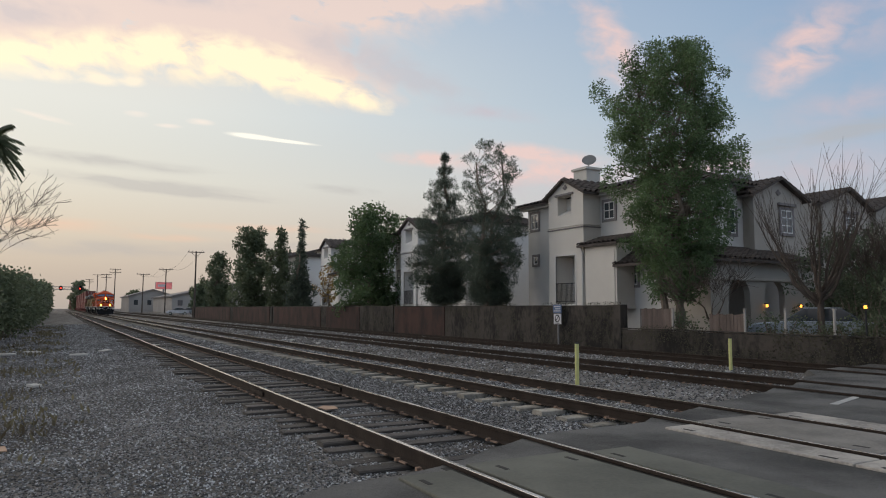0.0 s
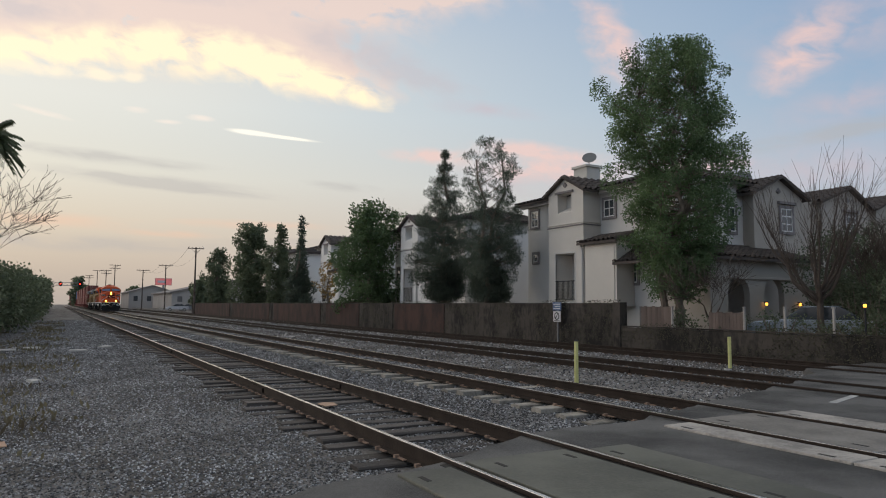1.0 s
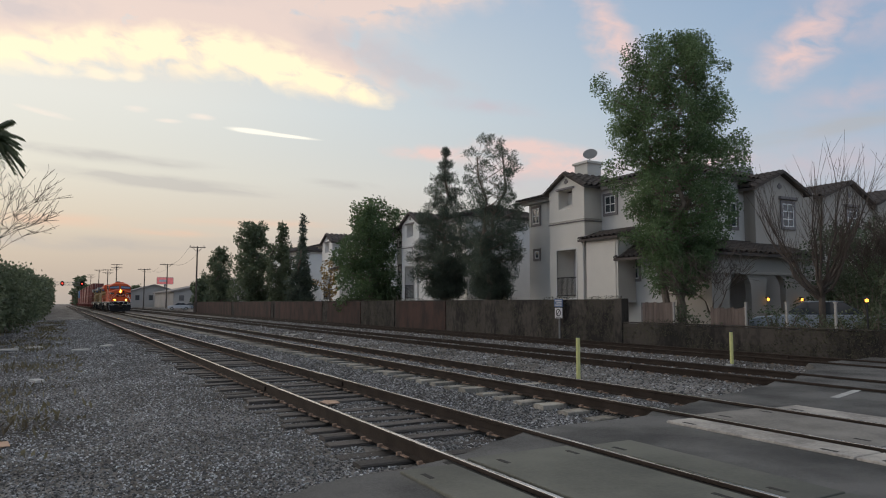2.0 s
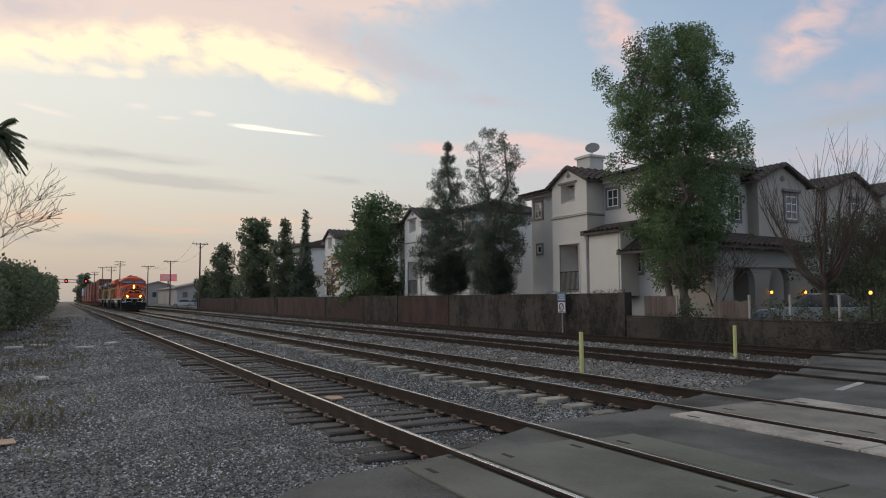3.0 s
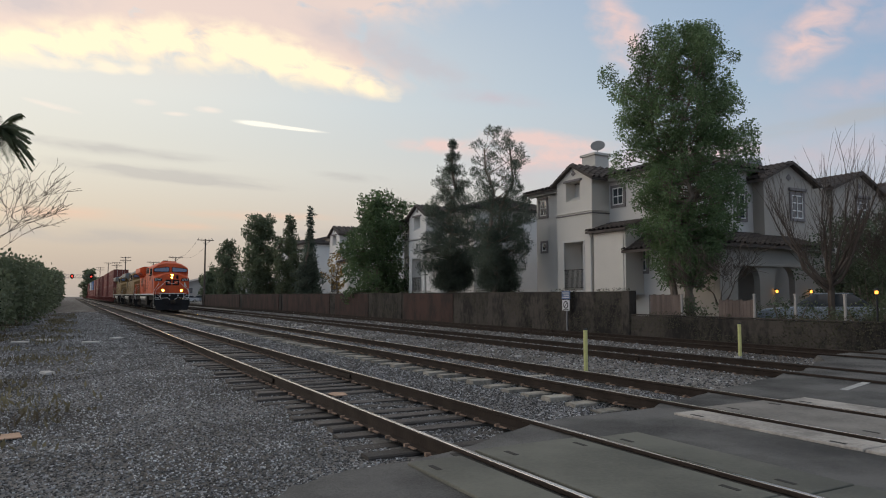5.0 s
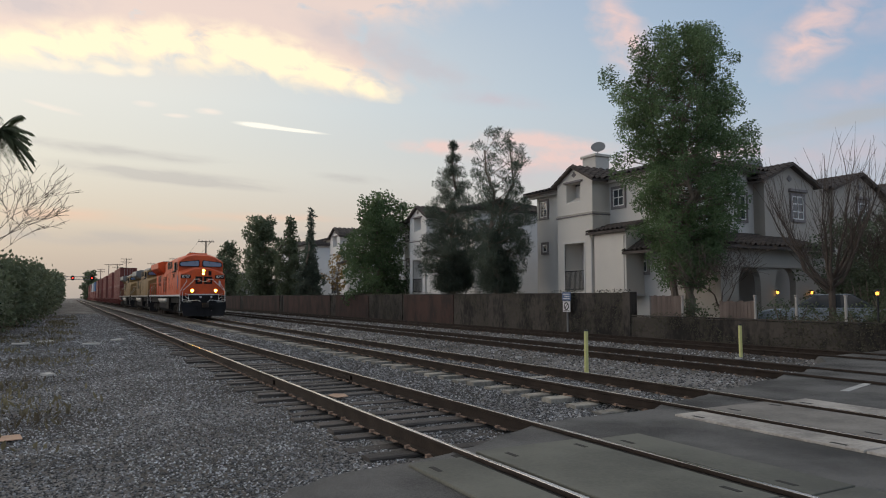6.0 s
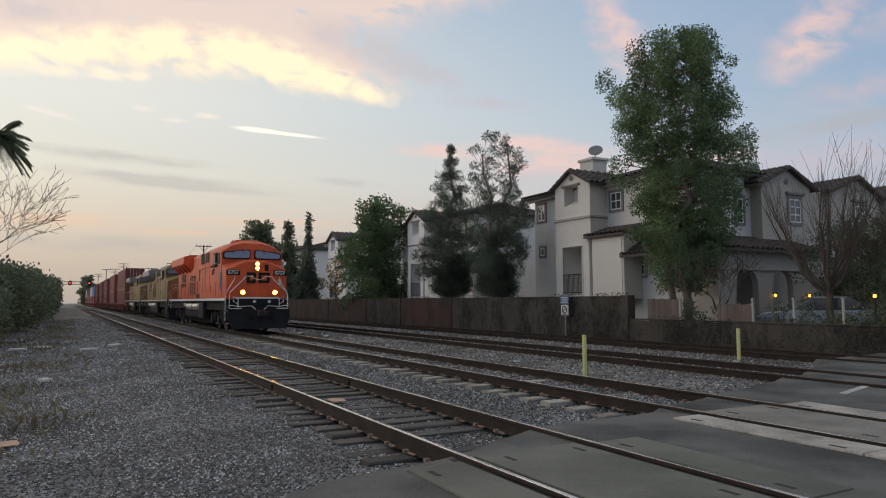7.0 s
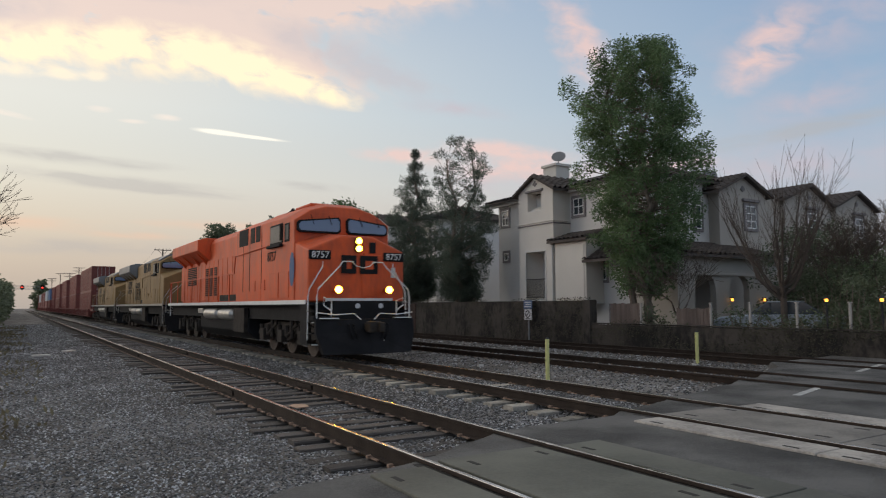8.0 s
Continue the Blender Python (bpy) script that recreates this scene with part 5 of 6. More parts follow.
def tree(label, at, height, half_w, crown_z, material, seed, kind="broad", per=330, leaf=(0.2, 0.055), stems=1, group="trees by the wall", count=70, outline=None, clump=1.0):
    """A crooked trunk (or several), limbs out to the crown's edge, and clumps of leaves along and at the end of each limb."""
    r, q = random.Random(seed), np.random.default_rng(seed)
    T = thing("tree", label, "tree", at, group)
    g = Geo()
    clumps = []
    tips = []
    for s in range(stems):
        lean = 0 if stems == 1 else half_w * 0.42
        a = s * 6.28319 / stems + r.uniform(-0.4, 0.4)
        tip = Vector((math.cos(a) * lean, math.sin(a) * lean, height * (0.95 if s == 0 else r.uniform(0.84, 0.93))))
        foot = Vector((math.cos(a) * 0.28, math.sin(a) * 0.28, -0.15)) if stems > 1 else Vector((0, 0, -0.15))
        tips.append((limbs(g, r, foot, tip, 0.021 * height / stems ** 0.4, 9), tip))
    for k in range(count):
        pts, tip = tips[k % stems]
        f = ((k + r.random()) / count) ** (1.3 if kind != "broad" else 0.8 if outline else 1.0)
        if kind == "pine" and outline:
            f = min(1.0, (math.floor(f * 11) + 0.45 * r.random()) / 10.6)   # whorls of boughs
        z = crown_z + (height - crown_z) * f
        zz = min(z - 0.12 * height * f, tip[2] * 0.98)
        i = min(len(pts) - 2, max(0, int(zz / tip[2] * (len(pts) - 1))))
        c = pts[i].lerp(pts[i + 1], max(0, min(1, zz / tip[2] * (len(pts) - 1) - i)))
        if kind == "broad":
            edge = half_w * (0.3 + 0.7 * math.sin(3.14159 * (0.2 + 0.74 * f)))
            m = half_w * r.uniform(0.13, 0.31)
        elif kind == "spire":
            edge = half_w * max(0.12, (1 - f) ** 1.5) + 0.12 * half_w * (k % 5 == 0)
            m = 0.12 + half_w * 0.3 * (1 - f) * r.uniform(0.7, 1.2)
        else:
            edge = half_w * (1.0 - 0.72 * f ** 1.25) * (0.8 if f < 0.12 else 1.0)
            m = 0.14 + half_w * 0.17 * (1.1 - 0.6 * f) * r.uniform(0.6, 1.3)
        if outline:
            # half width of the crown by height
            for (f0, e0), (f1, e1) in zip(outline, outline[1:]):
                if f0 <= f <= f1:
                    edge = e0 + (e1 - e0) * (f - f0) / (f1 - f0)
            if kind == "pine":
                m *= 1.15 - 0.6 * f
        m *= clump
        a = k * 2.4 + r.uniform(-0.6, 0.6)
        edge *= (0.95 if outline else 0.92) + (0.75 if not outline else 0.3 if kind == "broad" else 0.5) * noise.noise((math.cos(a) * 1.3 + seed, math.sin(a) * 1.3, f * 5.0))
        w = max(0.05, edge - m * 0.6) * r.uniform(0.3, 1.12) ** 0.6
        end = Vector((math.cos(a) * w, math.sin(a) * w, z - m * 0.4))
        if kind != "broad":
            end.z += 0.12 * w
        g.tube([c, c.lerp(end, 0.5) + Vector((0, 0, -0.06)), end], [0.055 * (1.2 - f), 0.035 * (1.2 - f), 0.012], 5)
        clumps.append((tuple(end), (m, m, m * {"broad": 0.95, "pine": 1.0, "spire": 0.65}[kind])))
        mid = c.lerp(end, r.uniform(0.35, 0.6))
        if r.random() < 0.75 - 0.45 * f:
            clumps.append((tuple(mid), (m * 0.85, m * 0.85, m * 0.6)))
    part("trunk", g, "bark", T)
    me = quads_mesh("crown", leaf_cloud(q, clumps, per, leaf[0], leaf[1], 0.45 if kind == "broad" else -0.7), 4, material)
    part("crown", None, material, T, mesh=me)
    return T


def bare_tree(label, at, height, half_w, seed, fork=1.2, levels=4, up=0.75, group="bare trees"):
    r = random.Random(seed)
    T = thing("bare_tree", label, "tree", at, group)
    trunk, twigs = Geo(), Geo()

    def grow(g, p, d, length, rad, lev):
        pts, rr = [p], [rad]
        for k in range(4):
            d = (d + Vector((r.gauss(0, 0.16), r.gauss(0, 0.16), r.gauss(0.05, 0.08) * up))).normalized()
            p = p + d * length / 4
            pts.append(p)
            rr.append(max(0.006, rad * (1 - 0.17 * (k + 1))))
        (trunk if lev > 2 else twigs).tube(pts, rr, 6 if lev > 2 else (4 if lev > 1 else 3))
        if lev <= 0:
            return
        for k in range(r.choice((3, 4)) if lev > 1 else 4):
            q = pts[r.choice((2, 3, 4, 4))]
            nd = (d + Vector((r.gauss(0, 0.55), r.gauss(0, 0.55), r.gauss(0.25 * up, 0.25)))).normalized()
            grow(g, q, nd, length * r.uniform(0.6, 0.85), max(0.008, rr[-1] * r.uniform(0.55, 0.8)), lev - 1)
    for k in range(3):
        a = k * 2.1 + r.random()
        grow(trunk, Vector((0, 0, fork)), Vector((math.cos(a) * half_w / height * 1.5, math.sin(a) * half_w / height * 1.5, 1)).normalized(), height * 0.3, height * 0.011, levels)
    trunk.tube([(0, 0, -0.15), (0.02, 0, fork * 0.5), (0, 0, fork + 0.1)], [height * 0.026, height * 0.021, height * 0.018], 8)
    part("trunk", trunk, "twig", T)
    tagged(part("branching", twigs, "twig", T), kind="stuff")
    return T


def vase_tree(label, at, seed):
    """A short trunk, limbs that fan out like a vase, and a year's straight shoots rising from each of them."""
    r = random.Random(seed)
    T = thing("bare_tree", label, "tree", at, "bare trees")
    trunk, shoots = Geo(), Geo()
    trunk.tube([(0, 0, -0.15), (0.03, 0.02, 1.0), (0, 0, 2.0)], [0.14, 0.11, 0.1], 9)
    for k in range(13):
        a, reach, top = k * 2.4 + r.uniform(-0.3, 0.3), r.uniform(0.9, 2.2), r.uniform(3.7, 4.9)
        out = Vector((math.cos(a), math.sin(a), 0))
        start = Vector((0, 0, r.uniform(1.3, 2.0)))
        pts = []
        for i in range(7):
            u = i / 6
            pts.append(start + out * reach * u ** 0.85 + Vector((r.gauss(0, 0.04), r.gauss(0, 0.04), (top - start.z) * u ** 1.25)))
        part("limb", Geo().tube(pts, [0.062 * (1 - 0.72 * i / 6) for i in range(7)], 6), "twig", T)
        for j in range(26):
            u = r.uniform(1.8, 6.0)
            p = pts[int(min(u, 5.99))].lerp(pts[min(6, int(u) + 1)], u % 1)
            d = (Vector((r.gauss(0, 0.22), r.gauss(0, 0.22), 1)) + out * r.uniform(-0.1, 0.45)).normalized()
            size = r.uniform(0.4, 1.2) if u < 4.3 else r.uniform(1.0, 2.5)
            bend = Vector((r.gauss(0, 0.05), r.gauss(0, 0.05), 0)) * size
            shoots.tube([p, p + d * size * 0.5 + bend, p + d * size + Vector((0, 0, 0.06))], [0.009, 0.0065, 0.0035], 4)
            for q in range(r.choice((0, 1, 2))):
                b = p + d * size * r.uniform(0.2, 0.7)
                e = (d + Vector((r.gauss(0, 0.6), r.gauss(0, 0.6), 0.1))).normalized()
                shoots.tube([b, b + e * size * r.uniform(0.15, 0.4)], [0.007, 0.003], 3)
    part("trunk", trunk, "twig", T)
    tagged(part("brushwood", shoots, "twig", T), kind="stuff")
    return T


def garden_lamp(at):
    P = thing("garden_lamp", "small lit lantern on a dark post behind the low wall", "garden lamp", at, "garden lamps")
    part("post", Geo().tube([(0, 0, -0.1), (0, 0, 1.44)], 0.03, 8), "iron", P)
    part("lamp_glass", Geo().box(-0.04, 0.04, -0.04, 0.04, 1.44, 1.54), "lamp_porch", P, "glowing amber glass", bevel=0.02)
    part("lantern_cap", Geo().loft([[(x * w, y * w, z) for x, y in ((-1, -1), (1, -1), (1, 1), (-1, 1))] for w, z in ((0.07, 1.54), (0.02, 1.62))]), "iron", P)


def shrub(label, at, size, material, seed, per=260, leaf=(0.14, 0.05), group="shrubs", kind=""):
    r, q = random.Random(seed), np.random.default_rng(seed)
    T = thing("shrub", label, "shrub", at, group, kind)
    g, clumps = Geo(), []
    n = int(10 + size[0] * size[1] * size[2] * 1.4)
    for k in range(n):
        c = (r.uniform(-0.75, 0.75) * size[0], r.uniform(-0.8, 0.8) * size[1], r.uniform(0.2, 0.78) * size[2])
        m = min(size[0], size[2] * 0.5) * r.uniform(0.4, 0.62)
        clumps.append((c, (m, m, m * 0.85)))
        g.tube([(c[0] * 0.5, c[1] * 0.5, -0.1), (c[0] * 0.7, c[1] * 0.7, c[2] * 0.5), c], [0.04, 0.03, 0.012], 5)
    part("woody_base", g, "bark", T)
    part("leaves", None, material, T, mesh=quads_mesh("leaves", leaf_cloud(q, clumps, per, leaf[0], leaf[1], 0.2, 0.3), 4, material))
    return T


def palm(at, height):
    r = random.Random(3)
    T = thing("palm_tree", "tall palm tree with drooping dark fronds", "palm tree", at)
    g = Geo()
    g.tube([(0.3 * math.sin(k * 0.4) * 0.3, 0, height * k / 10 - 0.1) for k in range(11)], [0.17 - 0.005 * k for k in range(11)], 9)
    part("trunk", g, "bark", T)
    top = Vector((0.0, 0, height - 0.1))
    for k in range(64):
        a, rise = k * 2.4, r.uniform(-1.0, 1.2)
        L = r.uniform(1.5, 2.1)
        d = Vector((math.cos(a), math.sin(a), 0))
        pts = []
        for i in range(8):
            u = i / 7
            pts.append(top + d * (L * u * math.cos(rise * 0.8)) + Vector((0, 0, L * (math.sin(rise) * u - 0.42 * u * u))))
        f = Geo()
        f.tube(pts, [0.025 * (1.1 - i / 7) for i in range(8)], 4)
        side = d.cross(Vector((0, 0, 1)))
        for i in range(2, 24):
            u = i / 24 * 7
            p = pts[int(u)].lerp(pts[min(7, int(u) + 1)], u % 1)
            for s in (-1, 1):
                q = p + side * s * 0.42 * (1 - 0.5 * i / 24) + d * 0.16 + Vector((0, 0, -0.2 - 0.1 * r.random()))
                m = p.lerp(q, 0.5) + d * 0.05
                f.face_set([p, m, q, p.lerp(q, 0.5) - d * 0.05], [(0, 1, 2, 3)])
        part("frond", f, "leaf_dark", T)
    return T


# ---- poles, signs and small things ----
def utility_pole(at, height, arms=1, wide=1.2):
    P = thing("utility_pole", "weathered wooden utility pole with crossarms and wires", "utility pole", at, "utility poles")
    part("pole", Geo().tube([(0, 0, -0.3), (0, 0, height)], [0.17, 0.11], 8), "wood_pole", P)
    for k in range(arms):
        z = height - 0.25 - k * 0.9
        arm = part("crossarm", Geo().box(-wide, wide, -0.06, 0.06, z, z + 0.13), "wood_pole", P)
        for x in (-wide * 0.9, -wide * 0.45, wide * 0.45, wide * 0.9):
            part("insulator", Geo().tube([(x, 0, z + 0.12), (x, 0, z + 0.3)], 0.05, 6), "grey_paint", arm)
        part("brace", Geo().tube([(-wide * 0.6, 0, z), (0, -0.1, z - 0.7)], 0.025, 5).tube([(wide * 0.6, 0, z), (0, -0.1, z - 0.7)], 0.025, 5), "iron", arm)
    return P


def wires(poles):
    """Slack wires from pole to pole."""
    g = Geo()
    for (xa, ya, za), (xb, yb, zb) in zip(poles, poles[1:]):
        for dx in (-1.05, 1.05):
            a, b = Vector((xa + dx, ya, za)), Vector((xb + dx, yb, zb))
            g.tube([a.lerp(b, k / 10) - Vector((0, 0, 1.6 * (1 - (2 * k / 10 - 1) ** 2))) for k in range(11)], 0.02, 4)
    tagged(part("power_lines", g, "iron"), "dark overhead wires slung between the poles", "power line", kind="stuff")


def marker_post(at):
    P = thing("marker_post", "yellow-green plastic marker post standing in the ballast", "marker post", at, "marker posts")
    part("tube", Geo().tube([(0, 0, -0.2), (0, 0, 0.93)], 0.048, 12), "post", P, smooth=True)
    part("cap", Geo().tube([(0, 0, 0.93), (0, 0, 0.97)], [0.05, 0.03], 12), "iron", P)


def wall_sign():
    S = thing("warning_sign", "two faded metal warning signs on a post by the wall", "sign", (20.4, 25.4, -0.3))
    part("post", Geo().box(-0.03, 0.03, -0.03, 0.03, 0, 2.0), "grey_paint", S)
    a = part("upper_plate", Geo().box(-0.06, -0.03, -0.3, 0.3, 1.62, 2.0), "sign_blue", S, "faded blue plate")
    for k in range(3):
        part("print_bar", Geo().box(-0.066, -0.059, -0.24, 0.24 - 0.1 * (k % 2), 1.69 + k * 0.1, 1.73 + k * 0.1), "sign_white", a)
    b = part("lower_plate", Geo().box(-0.06, -0.03, -0.26, 0.26, 1.1, 1.58), "sign_white", S, "white plate with a dark ring")
    rg = Geo()
    for k in range(16):
        t0, t1 = k * 0.3927, (k + 1) * 0.3927
        rg.loft([[(x, rr * math.cos(t), 1.36 + rr * math.sin(t)) for t, rr in ((t0, 0.13), (t1, 0.13), (t1, 0.18), (t0, 0.18))] for x in (-0.068, -0.059)])
    rg.loft([[(x, y, z) for y, z in ((-0.11, 1.45), (-0.08, 1.48), (0.12, 1.27), (0.09, 1.24))] for x in (-0.068, -0.059)])
    part("ring", rg, "iron", b)
    part("print_bar", Geo().box(-0.066, -0.059, -0.2, 0.2, 1.13, 1.16), "iron", b)


def fence_panel(x, y0, y1, z0, z1):
    F = thing("wooden_fence", "weathered wooden fence panel above the low wall", "fence", (x, y0, z0), "garden fences")
    n = int((y1 - y0) / 0.15)
    for k in range(n):
        part("board", Geo().box(0, 0.025, k * 0.15, k * 0.15 + 0.14, 0, z1 - z0 - 0.02 * (k % 3)), "fence", F)
    part("rail", Geo().box(0.026, 0.07, 0, y1 - y0, 0.2, 0.3).box(0.026, 0.07, 0, y1 - y0, z1 - z0 - 0.3, z1 - z0 - 0.2), "fence", F)


def white_post(x, y, z0, z1):
    part_ob = part("fence_post", Geo().box(-0.035, 0.035, -0.035, 0.035, 0, z1 - z0).box(-0.05, 0.05, -0.05, 0.05, z1 - z0, z1 - z0 + 0.04), "far_wall", bevel=0.01)
    part_ob.location = (x, y, z0)
    tagged(part_ob, "white painted wooden fence post", "post", "white posts")


def car(at, turn, paint, label):
    C = thing("parked_car", label, "car", at, "parked cars")
    C.rotation_euler = (0, 0, radians(turn))
    side = [(-2.2, 0.35), (2.2, 0.35), (2.25, 0.7), (1.9, 0.92), (0.95, 1.0), (-1.3, 1.02), (-2.15, 0.95), (-2.25, 0.6)]
    body = part("body", Geo().loft([[(x, y * s, z) for y, z in side] for x, s in ((-0.88, 0.97), (-0.8, 1.0), (0.8, 1.0), (0.88, 0.97))]), paint, C, bevel=0.04)
    cab = [(0.95, 1.0), (0.3, 1.45), (-0.9, 1.46), (-1.6, 1.02)]
    part("cabin_glass", Geo().loft([[(x, y, z) for y, z in cab] for x in (-0.74, 0.74)]), "glass", C, bevel=0.03)
    part("roof", Geo().box(-0.68, 0.68, -0.85, 0.28, 1.44, 1.49), paint, C, bevel=0.02)
    for x in (-0.8, 0.8):
        for y in (-1.4, 1.4):
            w = part("wheel", Geo().disc_x(x - 0.1, x + 0.1, y, 0.32, 0.32, 18), "rubber", C)
            part("rim", Geo().disc_x(x - 0.11, x + 0.11, y, 0.32, 0.19, 14), "silver", w)
    for x in (-0.6, 0.6):
        part("headlight", Geo().box(x - 0.18, x + 0.18, 2.15, 2.24, 0.68, 0.8), "sign_white", C, bevel=0.02)


def litter(name, label, at, turn, pts, material, t=0.015, tilt=0):
    ob = part(name, Geo().prism_z(pts, 0, t), material)
    ob.location, ob.rotation_euler = at, (radians(tilt), 0, radians(turn))
    tagged(ob, label, "litter", "litter on the ground")


def signal_bridge():
    S = thing("signal_gantry", "grey lattice railway signal gantry with red lights", "railway signal", (0, 236, -0.3))
    g = Geo()
    for z in (7.0, 7.9):
        for y in (-0.4, 0.4):
            g.box(-4, 6.5, y - 0.06, y + 0.06, z, z + 0.12)
    for k in range(12):
        x = -4 + k * 0.9
        g.tube([(x, -0.4, 7.05), (x + 0.9, -0.4, 7.95)], 0.04, 4)
    part("truss", g, "grey_paint", S)
    part("mast", Geo().tube([(-3.9, 0, 0), (-3.9, 0, 8.2)], 0.25, 10), "grey_paint", S)
    for x in (0.8, 6.0):
        h = part("signal_head", Geo().prism_y([(x + 0.55 * math.cos(a * 0.5236), 7.5 + 0.75 * math.sin(a * 0.5236)) for a in range(12)], -0.9, -0.8), "black", S)
        part("red_lens", Geo().disc_y(-0.96, -0.9, x, 7.5, 0.2, 12), "lamp_red", h)


def far_building(x0, x1, y0, y1, eave, ridge, windows=True):
    B = thing("far_building", "pale low building with a shallow gabled roof", "building", (0, 0, 0), "far buildings")
    part("wall", Geo().box(x0, x1, y0, y1, -0.4, eave).prism_y([(x0, eave), (x1, eave), ((x0 + x1) / 2, ridge - 0.2)], y0, y1), "far_wall", B)
    xm = (x0 + x1) / 2
    part("roof", slab(Geo(), (x0 - 0.6, y1, eave), (x0 - 0.6, y0 - 0.6, eave), (xm, y0 - 0.6, ridge), (xm, y1, ridge), 0.3), "far_roof", B)
    part("roof", slab(Geo(), (x1 + 0.6, y0 - 0.6, eave), (x1 + 0.6, y1, eave), (xm, y1, ridge), (xm, y0 - 0.6, ridge), 0.3), "far_roof", B)
    n = int((x1 - x0) / 4)
    for k in range(n):
        x = x0 + 2 + k * 4
        part("window", Geo().box(x - 0.6, x + 0.6, y0 - 0.05, y0 + 0.05, eave * 0.45, eave * 0.75), "glass", B)


def billboard():
    B = thing("billboard", "lit roadside billboard on a steel post", "billboard", (32, 255, -0.3))
    part("post", Geo().tube([(0, 0, 0), (0, 0, 8.2)], 0.3, 8), "grey_paint", B)
    p = part("board", Geo().box(-2.7, 2.7, -0.2, 0.2, 8.2, 10.6), "grey_paint", B, bevel=0.05)
    part("screen", Geo().box(-2.6, 2.6, -0.24, -0.2, 8.3, 10.5), "led", p, "glowing red and pink screen")
    part("print_bar", Geo().box(-1.9, 0.6, -0.27, -0.24, 9.0, 9.8), "sign_white", p)


# ---- placing ----
build_ground()
build_road()
build_track(TRACKS["near"], "near track on dark wooden ties, half sunk in ballast", "tie_wood", 0.5, 6.35, 92, True)
build_track(TRACKS["main"], "main track on pale concrete ties in clean ballast", "tie_concrete", 0.61, 7.4, 100, True)
build_track(TRACKS["third"], "third track on dark wooden ties with rusty rails", "tie_wood", 0.55, 9.3, 60, False)
build_track(TRACKS["fourth"], "rusty siding track along the foot of the wall", "tie_wood", 0.55, 11.0, 60, False)
build_wall()
for dy, lab in ((0.0, "grey stucco townhouse with a gabled bay and tiled roof"), (19.1, "pale stucco townhouse half hidden behind two pines"),
                (38.3, "pale stucco townhouse behind leafy trees"), (57.4, "pale stucco townhouse far down the row")):
    townhouse(dy, lab, "stucco_cool" if dy == 0 else "stucco_white", "stucco" if dy == 0 else "stucco_white")
corner_house()
build_train()

tree("tall dense evergreen tree with several trunks behind the wall", (22.5, 20.3, YARD), 12.7, 3.1, 1.9, "leaf", 11, "broad", 1700, (0.12, 0.027), 3, count=260,
     outline=((0, 1.2), (0.12, 1.8), (0.25, 2.2), (0.5, 2.8), (0.74, 3.15), (0.88, 2.75), (0.96, 2.0), (1, 1.2)), clump=0.66)
tree("tall dark pine tree in front of the houses", (22.4, 39.8, YARD), 11.9, 2.5, 2.3, "needle", 21, "pine", 2300, (0.22, 0.014), count=150,
     outline=((0, 1.2), (0.1, 2.1), (0.24, 2.7), (0.42, 2.2), (0.56, 1.9), (0.62, 1.4), (0.76, 1.2), (0.88, 0.6), (1, 0.1)), clump=0.9)
tree("tall dark pine tree with an open feathery top", (22.2, 33.85, YARD), 11.5, 2.5, 2.2, "needle", 22, "pine", 2300, (0.22, 0.014), 2, count=130,
     outline=((0, 1.2), (0.14, 1.9), (0.35, 2.1), (0.52, 2.0), (0.6, 1.7), (0.78, 1.9), (0.9, 1.4), (1, 0.5)), clump=0.9)
tree("broad leafy green tree behind the wall", (22.6, 53.0, YARD), 10.0, 3.3, 1.4, "leaf", 31, "broad", 420, (0.26, 0.07), count=80)
tree("slender spire-shaped conifer behind the wall", (22.6, 71.4, YARD), 10.9, 2.1, 0.8, "needle", 41, "spire", 520, (0.4, 0.06))
tree("dark conical evergreen tree", (22.6, 79.0, YARD), 10.7, 2.3, 0.8, "leaf_dark", 42, "pine", 440, (0.35, 0.08))
tree("large rounded evergreen tree", (22.6, 92.0, YARD), 12.0, 3.4, 0.8, "leaf_dark", 43, "broad", 340, (0.36, 0.1))
tree("evergreen tree at the far end of the wall", (22.6, 113.5, YARD), 10.4, 2.5, 0.8, "leaf_dark", 44, "broad", 340, (0.38, 0.1))
tree("small tree with thin yellow autumn leaves", (22.3, 62.0, YARD), 5.6, 1.1, 2.0, "leaf_yellow", 45, "broad", 160, (0.25, 0.08), count=24)
tree("small leafy dark garden tree before the gables", (27.6, 16.6, YARD), 4.6, 1.9, 0.6, "leaf_dark", 47, "broad", 520, (0.13, 0.035), group="garden trees", count=50)
tree("small leafy dark garden tree before the gables", (30.6, 17.0, YARD), 5.0, 2.2, 0.6, "leaf_dark", 48, "broad", 520, (0.13, 0.035), group="garden trees", count=50)
vase_tree("leafless vase-shaped tree with long upright shoots", (22.9, 14.3, YARD), 51)
bare_tree("leafless tree with dense brown twigs", (24.9, 12.6, YARD), 4.6, 2.4, 55, 0.9, 5, 0.9)
bare_tree("small leafless tree in front of the porch", (22.1, 18.2, YARD), 3.9, 1.8, 52, 0.9, 4, 0.5)
bare_tree("leafless tree with fine spreading twigs by the verge", (-3.8, 28.0, -0.32), 6.8, 6.5, 57, 2.3, 4, 0.25)
palm((-3.8, 46.0, -0.32), 11.4)
